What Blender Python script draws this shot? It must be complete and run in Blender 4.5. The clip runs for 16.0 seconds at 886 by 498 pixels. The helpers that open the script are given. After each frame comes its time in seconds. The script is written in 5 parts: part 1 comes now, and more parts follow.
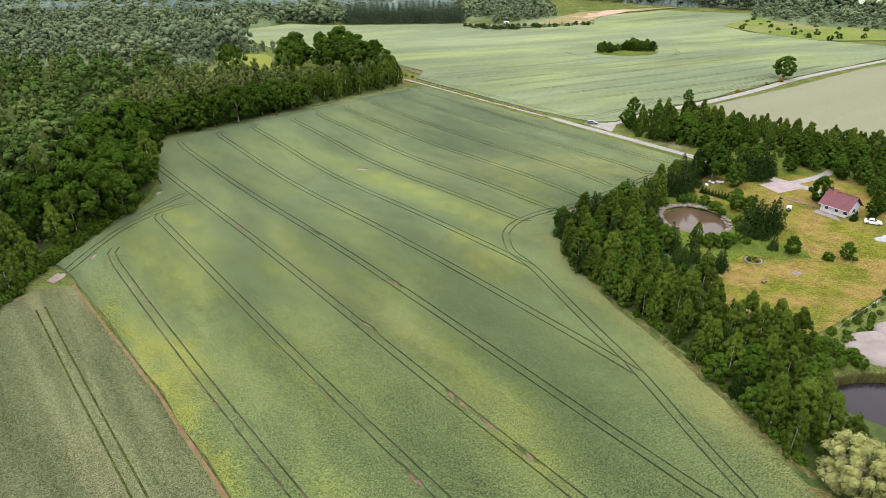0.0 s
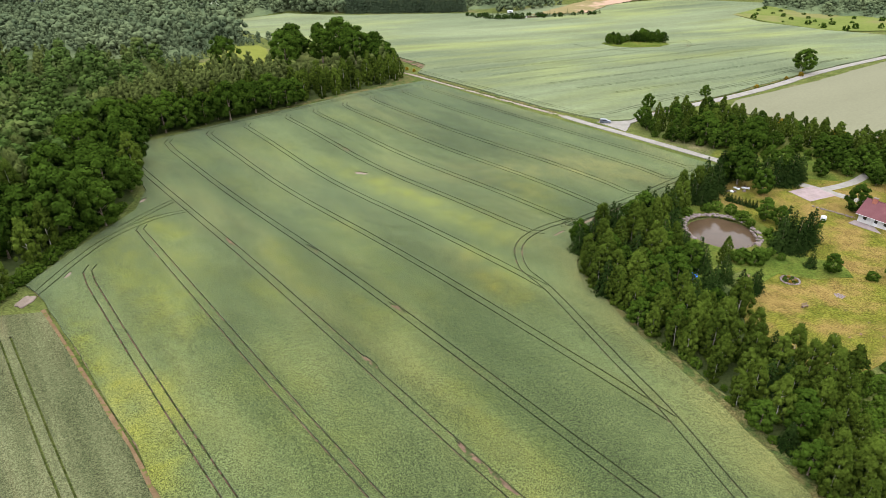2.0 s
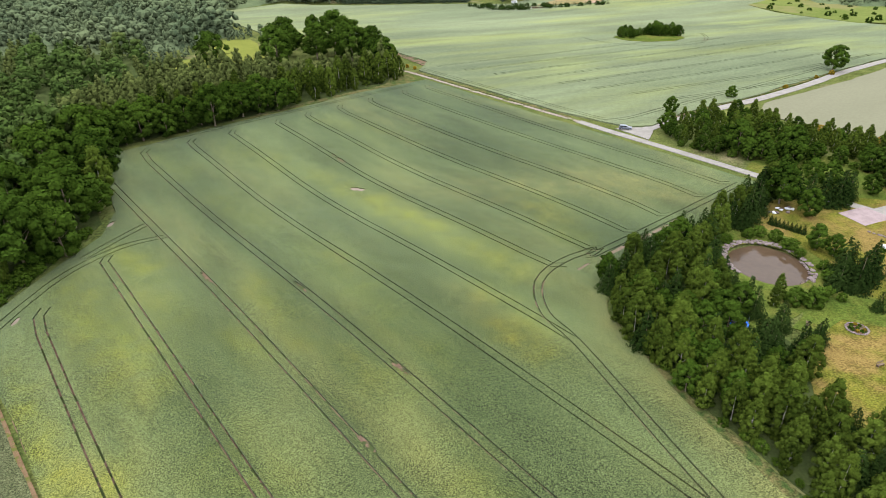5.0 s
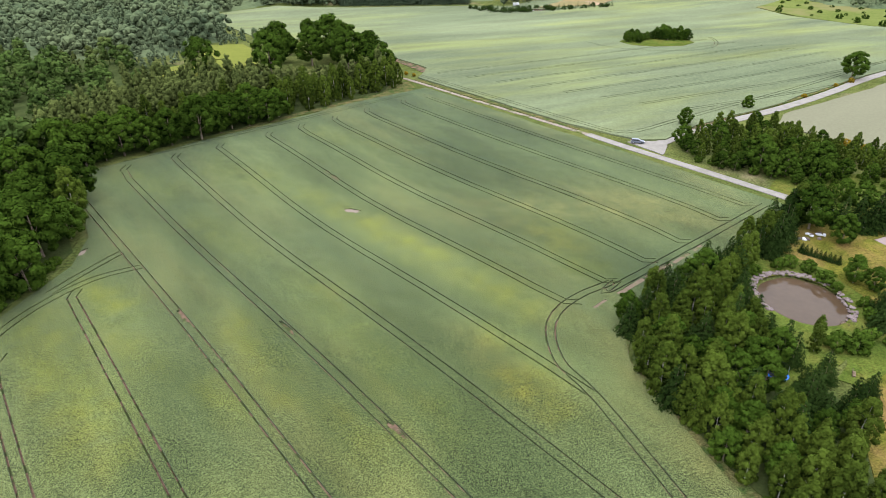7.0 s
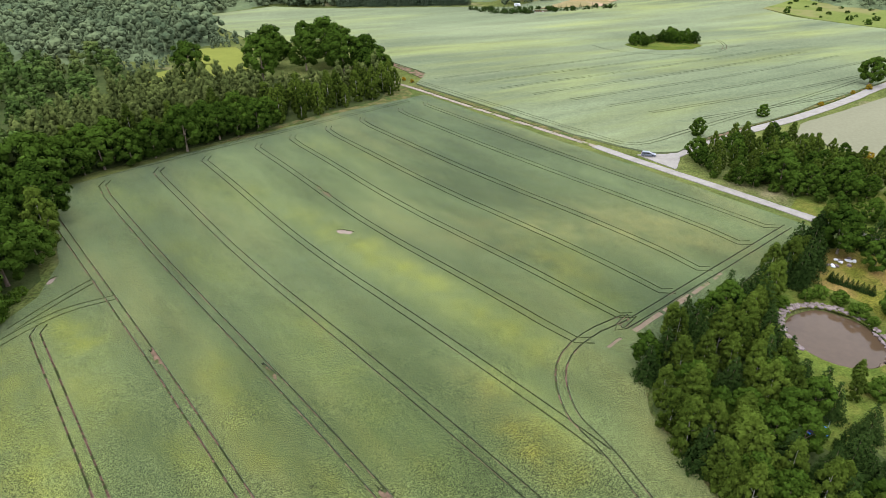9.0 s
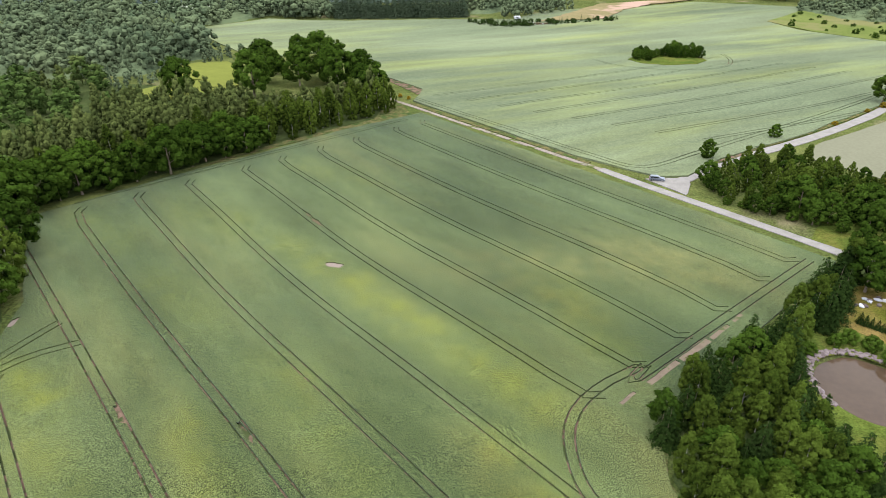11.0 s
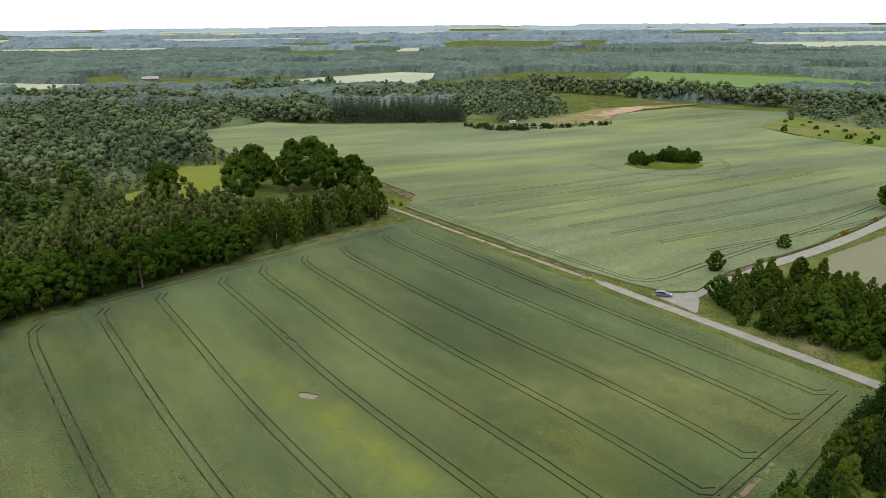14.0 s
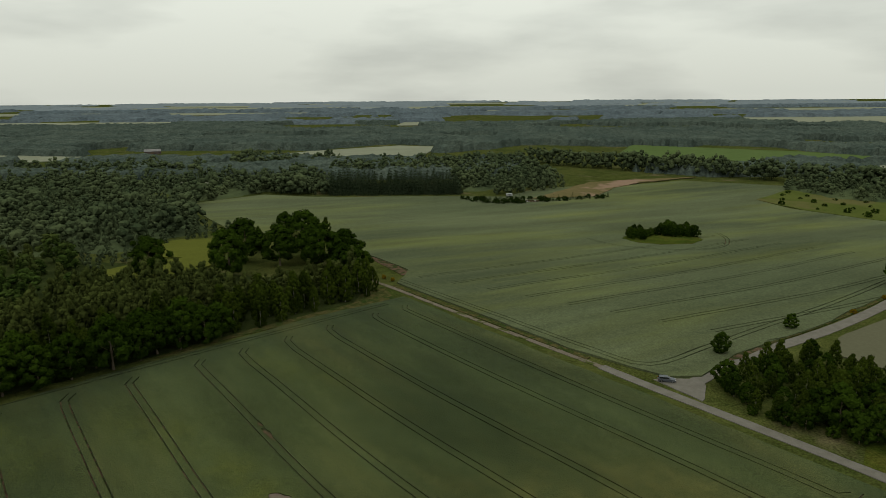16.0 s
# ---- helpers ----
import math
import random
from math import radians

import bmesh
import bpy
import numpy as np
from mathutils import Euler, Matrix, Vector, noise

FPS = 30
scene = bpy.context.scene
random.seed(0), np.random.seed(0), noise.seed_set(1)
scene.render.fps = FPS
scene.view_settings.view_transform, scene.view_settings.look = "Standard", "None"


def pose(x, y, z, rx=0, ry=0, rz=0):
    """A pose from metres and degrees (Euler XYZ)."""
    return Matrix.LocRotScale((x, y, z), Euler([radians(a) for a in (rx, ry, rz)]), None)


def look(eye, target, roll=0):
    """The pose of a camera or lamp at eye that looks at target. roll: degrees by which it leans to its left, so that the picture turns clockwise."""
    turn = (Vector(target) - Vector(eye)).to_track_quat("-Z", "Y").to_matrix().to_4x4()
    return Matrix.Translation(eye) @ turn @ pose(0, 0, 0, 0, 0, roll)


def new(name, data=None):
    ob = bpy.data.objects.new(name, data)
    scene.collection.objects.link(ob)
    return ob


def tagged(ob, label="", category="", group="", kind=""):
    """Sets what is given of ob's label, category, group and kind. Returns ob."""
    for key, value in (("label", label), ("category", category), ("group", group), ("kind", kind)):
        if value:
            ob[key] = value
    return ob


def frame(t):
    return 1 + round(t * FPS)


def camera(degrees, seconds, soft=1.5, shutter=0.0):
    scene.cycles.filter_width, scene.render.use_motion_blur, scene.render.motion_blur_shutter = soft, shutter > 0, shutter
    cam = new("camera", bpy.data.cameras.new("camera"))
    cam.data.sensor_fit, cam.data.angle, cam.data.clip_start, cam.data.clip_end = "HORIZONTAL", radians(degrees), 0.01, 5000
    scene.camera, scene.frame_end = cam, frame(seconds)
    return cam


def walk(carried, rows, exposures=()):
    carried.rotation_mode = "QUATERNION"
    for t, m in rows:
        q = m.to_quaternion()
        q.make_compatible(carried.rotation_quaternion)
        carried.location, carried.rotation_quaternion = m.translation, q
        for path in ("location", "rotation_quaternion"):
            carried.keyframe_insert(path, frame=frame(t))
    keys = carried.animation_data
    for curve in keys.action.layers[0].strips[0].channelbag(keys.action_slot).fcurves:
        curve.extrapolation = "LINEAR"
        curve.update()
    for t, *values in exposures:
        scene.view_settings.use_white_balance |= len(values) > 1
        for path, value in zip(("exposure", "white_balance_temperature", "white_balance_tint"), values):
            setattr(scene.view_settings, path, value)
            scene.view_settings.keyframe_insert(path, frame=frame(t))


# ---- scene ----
cam = camera(69.6, 16.0, soft=0.5)
METRES, EYE, TILT, LEAN, TURN = 110.9, 78.5, 0.0, 0.0, 0.0
ROWS = [
    (0.0, 0.0, 0.0, 0.0, -0.36, -27.12, 0.7),
    (0.5, -0.0034, 0.0367, -0.0011, -0.36, -27.35, 0.73),
    (1.0, -0.0067, 0.0736, -0.001, -0.36, -27.62, 0.74),
    (1.5, -0.0108, 0.1105, -0.0021, -0.38, -27.88, 0.73),
    (2.0, -0.0136, 0.1478, -0.0025, -0.37, -28.14, 0.74),
    (2.5, -0.0167, 0.1849, -0.0032, -0.38, -28.38, 0.77),
    (3.0, -0.0196, 0.2221, -0.004, -0.4, -28.65, 0.76),
    (3.5, -0.0225, 0.2591, -0.0044, -0.42, -28.92, 0.76),
    (4.0, -0.0252, 0.2957, -0.0052, -0.43, -29.16, 0.77),
    (6.5, -0.0331, 0.4817, -0.0084, -0.5, -29.17, 0.76),
    (7.0, -0.0332, 0.5165, -0.0088, -0.51, -29.2, 0.76),
    (7.5, -0.0336, 0.5496, -0.009, -0.52, -29.24, 0.76),
    (8.0, -0.0333, 0.5817, -0.009, -0.53, -29.26, 0.76),
    (8.5, -0.0324, 0.6132, -0.0093, -0.54, -29.3, 0.74),
    (9.0, -0.0309, 0.644, -0.0097, -0.54, -29.32, 0.74),
    (11.5, -0.0214, 0.7894, -0.0096, -0.59, -27.81, 0.66),
    (12.0, -0.0183, 0.8141, -0.0093, -0.58, -26.54, 0.65),
    (12.5, -0.0143, 0.8395, -0.0093, -0.58, -24.94, 0.61),
    (13.0, -0.0096, 0.8638, -0.0099, -0.59, -23.32, 0.57),
    (13.5, -0.005, 0.8866, -0.0097, -0.61, -21.72, 0.52),
    (14.0, 0.0014, 0.9084, -0.0104, -0.6, -20.11, 0.51),
    (14.5, 0.0084, 0.9297, -0.0113, -0.59, -18.52, 0.47),
    (15.0, 0.0156, 0.9509, -0.0114, -0.58, -16.95, 0.46),
    (15.5, 0.0214, 0.9709, -0.0102, -0.59, -15.37, 0.44),
    (16.0, 0.0289, 0.9914, -0.0104, -0.57, -13.86, 0.41),
]
EXPOSURES = [(0.0, 1.72, 6150, 18), (4.0, 1.7, 6100, 19), (6.5, 1.7, 5950, 20), (9.0, 1.7, 5900, 20), (12.5, 1.62, 5900, 19), (13.5, 1.28, 6100, 16), (14.0, 0.95, 6300, 13), (14.5, 0.5, 6550, 10), (15.0, -0.02, 6700, 7), (15.5, -0.36, 6800, 5), (16.0, -0.64, 6900, 4)]
walk(cam, [(t, pose(0, 0, EYE, TILT, LEAN, TURN) @ pose(METRES * x, METRES * y, METRES * z, 90 + pitch, roll, yaw)) for t, x, y, z, yaw, pitch, roll in ROWS], EXPOSURES)

# ---- world and sun: a closed, bright cloud cover ----
world = bpy.data.worlds.new("overcast_sky")
scene.world = world
world.use_nodes = True
wt = world.node_tree
wt.nodes.clear()


def wnode(kind):
    return wt.nodes.new(kind)


def wmix():
    n = wnode("ShaderNodeMix")
    n.data_type = "RGBA"
    return n


SUN_UP, SUN_TURN = 52, 235
w_out, w_bg = wnode("ShaderNodeOutputWorld"), wnode("ShaderNodeBackground")
w_sky = wnode("ShaderNodeTexSky")
w_sky.sky_type, w_sky.sun_disc, w_sky.sun_elevation, w_sky.sun_rotation = "NISHITA", False, radians(SUN_UP), radians(SUN_TURN)
w_dim = wmix()
w_dim.blend_type = "MULTIPLY"
w_dim.inputs["Factor"].default_value = 1
w_dim.inputs["B"].default_value = (0.09, 0.09, 0.09, 1)
w_co, w_map = wnode("ShaderNodeTexCoord"), wnode("ShaderNodeMapping")
w_map.inputs["Scale"].default_value = (1.6, 1.6, 7.0)
w_noise = wnode("ShaderNodeTexNoise")
w_noise.inputs["Scale"].default_value, w_noise.inputs["Detail"].default_value = 1.7, 5
w_ramp = wnode("ShaderNodeValToRGB")
w_ramp.color_ramp.elements[0].position, w_ramp.color_ramp.elements[0].color = 0.34, (0.80, 0.83, 0.81, 1)
w_ramp.color_ramp.elements[1].position, w_ramp.color_ramp.elements[1].color = 0.54, (1.02, 1.055, 1.02, 1)
w_mix = wmix()
w_mix.inputs["Factor"].default_value = 0.94
wt.links.new(w_co.outputs["Generated"], w_map.inputs["Vector"])
wt.links.new(w_map.outputs["Vector"], w_noise.inputs["Vector"])
wt.links.new(w_noise.outputs["Fac"], w_ramp.inputs["Fac"])
wt.links.new(w_sky.outputs["Color"], w_dim.inputs["A"])
wt.links.new(w_dim.outputs["Result"], w_mix.inputs["A"])
wt.links.new(w_ramp.outputs["Color"], w_mix.inputs["B"])
# a cloud cover is brightest overhead
w_xyz, w_lift = wnode("ShaderNodeSeparateXYZ"), wnode("ShaderNodeMapRange")
w_lift.inputs["From Min"].default_value, w_lift.inputs["From Max"].default_value = 0.0, 1.0
w_lift.inputs["To Min"].default_value, w_lift.inputs["To Max"].default_value = 1.0, 2.9
wt.links.new(w_co.outputs["Generated"], w_xyz.inputs["Vector"])
wt.links.new(w_xyz.outputs["Z"], w_lift.inputs["Value"])
wt.links.new(w_lift.outputs["Result"], w_bg.inputs["Strength"])
wt.links.new(w_mix.outputs["Result"], w_bg.inputs["Color"])
wt.links.new(w_bg.outputs["Background"], w_out.inputs["Surface"])

sun = new("sun", bpy.data.lights.new("sun", "SUN"))
sun.data.energy, sun.data.angle, sun.data.color = 1.0, radians(20), (1.0, 0.96, 0.88)
sun.matrix_world = look((-60, 40, 200), (0, 120, 60))

# ---- materials ----
def mat(name, low, high, scale=1.0, fine=8.0, rough=0.85, bump=0.3, bump_scale=None, stretch=None, turn=0.0, island=0.0, piece=0.0,
        patch=None, patch_scale=0.03, patch_at=(0.5, 0.62), metal=0.0, spec=0.0, detail=6.0, speckle=0.0, grain=False):
    """A two-scale noise material in object space: low to high colour, an optional second colour in large patches."""
    m = bpy.data.materials.new(name)
    m.use_nodes = True
    t = m.node_tree
    b = t.nodes["Principled BSDF"]
    b.inputs["Roughness"].default_value, b.inputs["Metallic"].default_value = rough, metal
    b.inputs["Specular IOR Level"].default_value = spec

    def n(kind):
        return t.nodes.new(kind)

    geo = n("ShaderNodeNewGeometry")
    vec = geo.outputs["Position"]
    if stretch:
        mp = n("ShaderNodeMapping")
        mp.vector_type = "TEXTURE"
        mp.inputs["Rotation"].default_value = (0, 0, radians(turn))
        mp.inputs["Scale"].default_value = stretch
        t.links.new(vec, mp.inputs["Vector"])
        svec = mp.outputs["Vector"]
    else:
        svec = vec

    def noise_tex(s, v, d=detail):
        k = n("ShaderNodeTexNoise")
        k.inputs["Scale"].default_value, k.inputs["Detail"].default_value, k.inputs["Roughness"].default_value = s, d, 0.62
        t.links.new(v, k.inputs["Vector"])
        return k.outputs["Fac"]

    def math_n(op, a, c):
        k = n("ShaderNodeMath")
        k.operation = op
        for i, v in enumerate((a, c)):
            if isinstance(v, (int, float)):
                k.inputs[i].default_value = v
            else:
                t.links.new(v, k.inputs[i])
        return k.outputs[0]

    def mix(f, a, c):
        k = n("ShaderNodeMix")
        k.data_type = "RGBA"
        for key, v in (("Factor", f), ("A", a), ("B", c)):
            if isinstance(v, tuple):
                k.inputs[key].default_value = (*v, 1)
            elif isinstance(v, (int, float)):
                k.inputs[key].default_value = v
            else:
                t.links.new(v, k.inputs[key])
        return k.outputs["Result"]

    def ramp(f, a, c):
        k = n("ShaderNodeMapRange")
        k.interpolation_type = "SMOOTHSTEP"
        k.inputs["From Min"].default_value, k.inputs["From Max"].default_value = a, c
        t.links.new(f, k.inputs["Value"])
        return k.outputs["Result"]

    big, small = noise_tex(scale, svec), noise_tex(fine, vec, 3.0)
    f = math_n("ADD", math_n("MULTIPLY", ramp(big, 0.3, 0.7), 0.55), math_n("MULTIPLY", ramp(small, 0.25, 0.75), 0.45))
    if island:
        f = math_n("ADD", math_n("MULTIPLY", f, 1 - island), math_n("MULTIPLY", geo.outputs["Random Per Island"], island))
    if piece:
        info = n("ShaderNodeObjectInfo")
        f = math_n("ADD", math_n("MULTIPLY", f, 1 - piece), math_n("MULTIPLY", info.outputs["Random"], piece))
    colour = mix(f, low, high)
    if patch:
        colour = mix(ramp(noise_tex(patch_scale, svec, 4.0), *patch_at), colour, patch)
    if speckle:
        tuft = ramp(noise_tex(fine * (2.4 if grain else 1.9), vec, 2.0), 0.30, 0.72)
        broad = ramp(noise_tex(scale * 3.5, svec, 5.0), 0.25, 0.75)
        k = n("ShaderNodeMix")
        k.data_type, k.blend_type = "RGBA", "MULTIPLY"
        k.inputs["Factor"].default_value = 1
        t.links.new(colour, k.inputs["A"])
        grey = n("ShaderNodeCombineColor")
        shade = math_n("ADD", 0.785 - 0.625 * speckle, math_n("ADD", math_n("MULTIPLY", tuft, 1.25 * speckle), math_n("MULTIPLY", broad, 0.40)))
        for c in ("Red", "Green", "Blue"):
            t.links.new(shade, grey.inputs[c])
        t.links.new(grey.outputs["Color"], k.inputs["B"])
        colour = k.outputs["Result"]
    t.links.new(colour, b.inputs["Base Color"])
    if bump:
        k = n("ShaderNodeBump")
        k.inputs["Strength"].default_value, k.inputs["Distance"].default_value = bump, 0.15
        t.links.new(noise_tex(bump_scale or fine, vec, 4.0), k.inputs["Height"])
        t.links.new(k.outputs["Normal"], b.inputs["Normal"])
    return m


ROW_TURN = 129.0  # the drill rows of the field, degrees from x
M_GROUND = mat("rough_grassland", (0.0180, 0.0260, 0.0068), (0.0480, 0.0520, 0.0150), 0.05, 0.9, bump=0.6, patch=(0.0612, 0.0544, 0.0272), patch_at=(0.56, 0.7), speckle=0.6)
M_CROP = mat("wheat_crop", (0.0112, 0.0165, 0.0060), (0.0425, 0.0525, 0.0190), 0.022, 2.4, bump=1.0, bump_scale=3.0, stretch=(3.5, 1, 1), turn=ROW_TURN,
             patch=(0.044, 0.047, 0.0150), patch_scale=0.040, patch_at=(0.44, 0.84), speckle=1.22, grain=True)


def stand_marks(m, ripe, thin, lush):
    """Mixes the stand's colours into a crop where the sheet says so, broken up by a noise."""
    t = m.node_tree
    b = t.nodes["Principled BSDF"]
    geo, k = t.nodes.new("ShaderNodeNewGeometry"), t.nodes.new("ShaderNodeTexNoise")
    k.inputs["Scale"].default_value, k.inputs["Detail"].default_value = 0.16, 6
    t.links.new(geo.outputs["Position"], k.inputs["Vector"])
    gain = t.nodes.new("ShaderNodeMapRange")
    gain.inputs["From Min"].default_value, gain.inputs["From Max"].default_value = 0.3, 0.68
    gain.inputs["To Min"].default_value, gain.inputs["To Max"].default_value = 0.25, 1.1
    t.links.new(k.outputs["Fac"], gain.inputs["Value"])
    for key, tone in (("lush", lush), ("ripe", ripe), ("thin", thin)):
        a, f, x = t.nodes.new("ShaderNodeAttribute"), t.nodes.new("ShaderNodeMath"), t.nodes.new("ShaderNodeMix")
        a.attribute_name = key
        f.operation = "MULTIPLY"
        t.links.new(a.outputs["Fac"], f.inputs[0])
        t.links.new(gain.outputs["Result"], f.inputs[1])
        x.data_type, x.blend_type = "RGBA", "MULTIPLY"
        x.inputs["B"].default_value = (*tone, 1)
        t.links.new(f.outputs[0], x.inputs["Factor"])
        t.links.new(b.inputs["Base Color"].links[0].from_socket, x.inputs["A"])
        t.links.new(x.outputs["Result"], b.inputs["Base Color"])


stand_marks(M_CROP, (1.50, 1.33, 0.70), (1.82, 1.48, 1.30), (0.88, 0.92, 1.0))
# wheat beyond the track: some distance haze is mixed in as bluer tones
M_CROP_FAR = mat("wheat_crop_beyond_track", (0.0275, 0.0355, 0.0185), (0.0710, 0.0810, 0.0415), 0.012, 1.0, bump=0.8, bump_scale=2.0, stretch=(5, 1, 1), turn=24,
                 patch=(0.070, 0.079, 0.027), patch_scale=0.028, patch_at=(0.42, 0.74), speckle=0.28)
# ears and awns catch light at a low angle; bluish tint mimics haze
for crop, nap in ((M_CROP, 0.04), (M_CROP_FAR, 0.016)):
    b = crop.node_tree.nodes["Principled BSDF"]
    b.inputs["Sheen Weight"].default_value, b.inputs["Sheen Roughness"].default_value = nap, 0.45
    b.inputs["Sheen Tint"].default_value = (0.86, 0.95, 1.0, 1)
M_HAY = mat("bright_hay_meadow", (0.0446, 0.0518, 0.0101), (0.0648, 0.0684, 0.0144), 0.08, 0.8, bump=0.3)
M_SIDE_CROP = mat("row_crop", (0.013, 0.017, 0.0075), (0.050, 0.052, 0.025), 0.04, 2.0, bump=1.0, bump_scale=3.0, stretch=(6, 0.5, 1), turn=ROW_TURN,
                  patch=(0.052, 0.047, 0.024), patch_scale=0.045, patch_at=(0.52, 0.8), speckle=0.8, grain=True)
M_BEIGE = mat("pale_stubble", (0.0540, 0.0535, 0.0335), (0.0700, 0.0690, 0.0440), 0.02, 1.0, bump=0.4, stretch=(5, 1, 1), turn=35)
M_SOIL = mat("bare_soil", (0.0306, 0.0204, 0.0136), (0.0884, 0.0578, 0.03944), 0.6, 3.0, bump=0.7, patch=(0.0204, 0.02584, 0.00952), patch_scale=0.35, patch_at=(0.46, 0.56))
M_EARTH = mat("pale_brown_earth", (0.044, 0.034, 0.023), (0.082, 0.063, 0.045), 0.6, 3.0, bump=0.6, patch=(0.030, 0.036, 0.012), patch_scale=0.6, patch_at=(0.55, 0.66))
M_SAND = mat("pale_sand", (0.0636, 0.0486, 0.0374), (0.0972, 0.0785, 0.0636), 0.3, 3.0, bump=0.5)
M_DRY = mat("dry_grass", (0.0270, 0.0300, 0.0100), (0.0620, 0.0500, 0.0210), 0.25, 2.5, bump=0.8, patch=(0.0190, 0.0290, 0.0080), patch_scale=0.3, patch_at=(0.42, 0.62), speckle=0.8)
M_ROAD = mat("gravel_track", (0.072, 0.066, 0.056), (0.108, 0.102, 0.089), 0.4, 5.0, bump=0.4, rough=0.95)
M_LAWN = mat("mown_lawn", (0.022, 0.028, 0.004), (0.058, 0.054, 0.009), 0.10, 1.6, bump=0.6, patch=(0.068, 0.048, 0.015), patch_scale=0.09, patch_at=(0.40, 0.64), speckle=0.65)
M_GREEN = mat("lush_grass", (0.0140, 0.0240, 0.0040), (0.0400, 0.0500, 0.0090), 0.15, 1.5, bump=0.8, patch=(0.046, 0.046, 0.010), patch_scale=0.12, patch_at=(0.45, 0.7), speckle=0.5)
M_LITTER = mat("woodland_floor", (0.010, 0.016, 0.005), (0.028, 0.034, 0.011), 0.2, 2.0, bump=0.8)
M_BARK = mat("grey_brown_bark", (0.045, 0.03375, 0.0225), (0.12, 0.0975, 0.075), 0.8, 6.0, bump=0.8)
M_BIRCH = mat("white_birch_bark", (0.060, 0.054, 0.046), (0.24, 0.23, 0.205), 1.2, 5.0, bump=0.4)


def leaf(name, low, high, patch=None, scale=0.11):
    return mat(name, low, high, scale, 1.2, rough=0.7, bump=0, island=0.30, piece=0.34, patch=patch, patch_scale=0.06, patch_at=(0.5, 0.75), spec=0.0, detail=2.0)


L_OAK = leaf("oak_leaves", (0.0018, 0.0050, 0.0006), (0.0230, 0.0410, 0.0046))
L_BIRCH = leaf("birch_leaves", (0.0024, 0.0052, 0.0008), (0.0350, 0.0510, 0.0064))
L_SPRUCE = leaf("spruce_needles", (0.0015, 0.0038, 0.0008), (0.0120, 0.0211, 0.0043))
L_BUSH = leaf("shrub_leaves", (0.0046, 0.0105, 0.0010), (0.0292, 0.0490, 0.0056))
L_WILLOW = leaf("silver_willow_leaves", (0.0473, 0.0520, 0.0134), (0.1134, 0.1134, 0.0397))
L_BROOM = leaf("broom_flowers", (0.0368, 0.0289, 0.0032), (0.1071, 0.0693, 0.0050))
# massed woods: leaf colours lifted a little to include haze
L_WOOD = mat("hazed_mixed_wood_leaves", (0.0050, 0.0105, 0.0026), (0.0330, 0.0530, 0.0110), 0.09, 1.0, rough=0.7, bump=0, island=0.30, patch=(0.034, 0.044, 0.012), patch_scale=0.035, patch_at=(0.5, 0.7), detail=2.0)
L_WOOD_BIRCH = mat("hazed_birch_wood_leaves", (0.0085, 0.0130, 0.0034), (0.0460, 0.0560, 0.0145), 0.10, 1.0, rough=0.7, bump=0, island=0.30, detail=2.0)
# lighter, bluer leaf tone with the haze of the middle distance in it
L_FAR = mat("hazed_distant_leaves", (0.0130, 0.0215, 0.0115), (0.054, 0.067, 0.0320), 0.03, 0.5, bump=0, island=0.18, patch=(0.048, 0.060, 0.028), patch_scale=0.02, patch_at=(0.5, 0.7))
# aerial haze painted in: each belt of woods is paler and bluer
L_HAZE1 = mat("hazed_distant_wood", (0.023, 0.033, 0.029), (0.050, 0.062, 0.050), 0.012, 0.22, bump=1.0, bump_scale=0.3, speckle=0.5)
L_HAZE2 = mat("hazed_remote_wood", (0.046, 0.060, 0.069), (0.064, 0.079, 0.086), 0.006, 0.08, bump=0, speckle=0.35)
L_HAZE3 = mat("hazed_horizon_wood", (0.088, 0.106, 0.118), (0.105, 0.124, 0.134), 0.004, 0.03, bump=0)

# ---- the lie of the land ----
NX, NY = math.sin(radians(51)), math.cos(radians(51))


def at(u, v):
    """Field coordinates: u across the tramlines, v along them."""
    return (u * NX - v * NY, u * NY + v * NX)


def smooth(a, b, v):
    t = np.clip((v - a) / (b - a), 0, 1)
    return t * t * (3 - 2 * t)


POND_A, POND_B = (76.0, 174.5), (77.5, 88.5)


def height(x, y):
    x, y = np.asarray(x, float), np.asarray(y, float)
    z = -3.0 * np.exp(-((x + 30) ** 2 + (y - 228) ** 2) / 45 ** 2)
    z = z - 10 * smooth(350, 620, y + 0.15 * x)
    z = z + 13.5 * smooth(900, 4200, np.hypot(x, y))
    z = z - 2.5 * np.exp(-((x - 77) ** 2 + (y - 176) ** 2) / 30 ** 2)
    return z


def bowl(x, y):
    a = np.hypot((x - POND_A[0]) / 9.6, (y - POND_A[1]) / 10.8)
    b = np.hypot((x - POND_B[0]) / 10.5, (y - POND_B[1]) / 8.5)
    return -1.8 * (1 - smooth(0.75, 1.1, a)) - 1.8 * (1 - smooth(0.75, 1.1, b))


def z_at(x, y):
    return float(height(x, y))


def mesh_from(name, verts, faces, material):
    me = bpy.data.meshes.new(name)
    me.from_pydata(verts, [], faces)
    me.materials.append(material)
    me.update()
    return me


def part(name, bm, material, parent, label=""):
    me = bpy.data.meshes.new(name)
    bm.to_mesh(me)
    bm.free()
    me.materials.append(material)
    ob = new(name, me)
    ob.parent = parent
    if label:
        tagged(ob, label)
    return ob


def axis(lo, hi, step, far, grow=1.22):
    mid = list(np.arange(lo, hi + 0.1, step))
    out, s = [mid[-1]], step
    while out[-1] < far:
        s *= grow
        out.append(min(out[-1] + s, far))
    back, s = [mid[0]], step
    while back[-1] > -far:
        s *= grow
        back.append(max(back[-1] - s, -far))
    return np.array(back[:0:-1] + mid + out[1:])


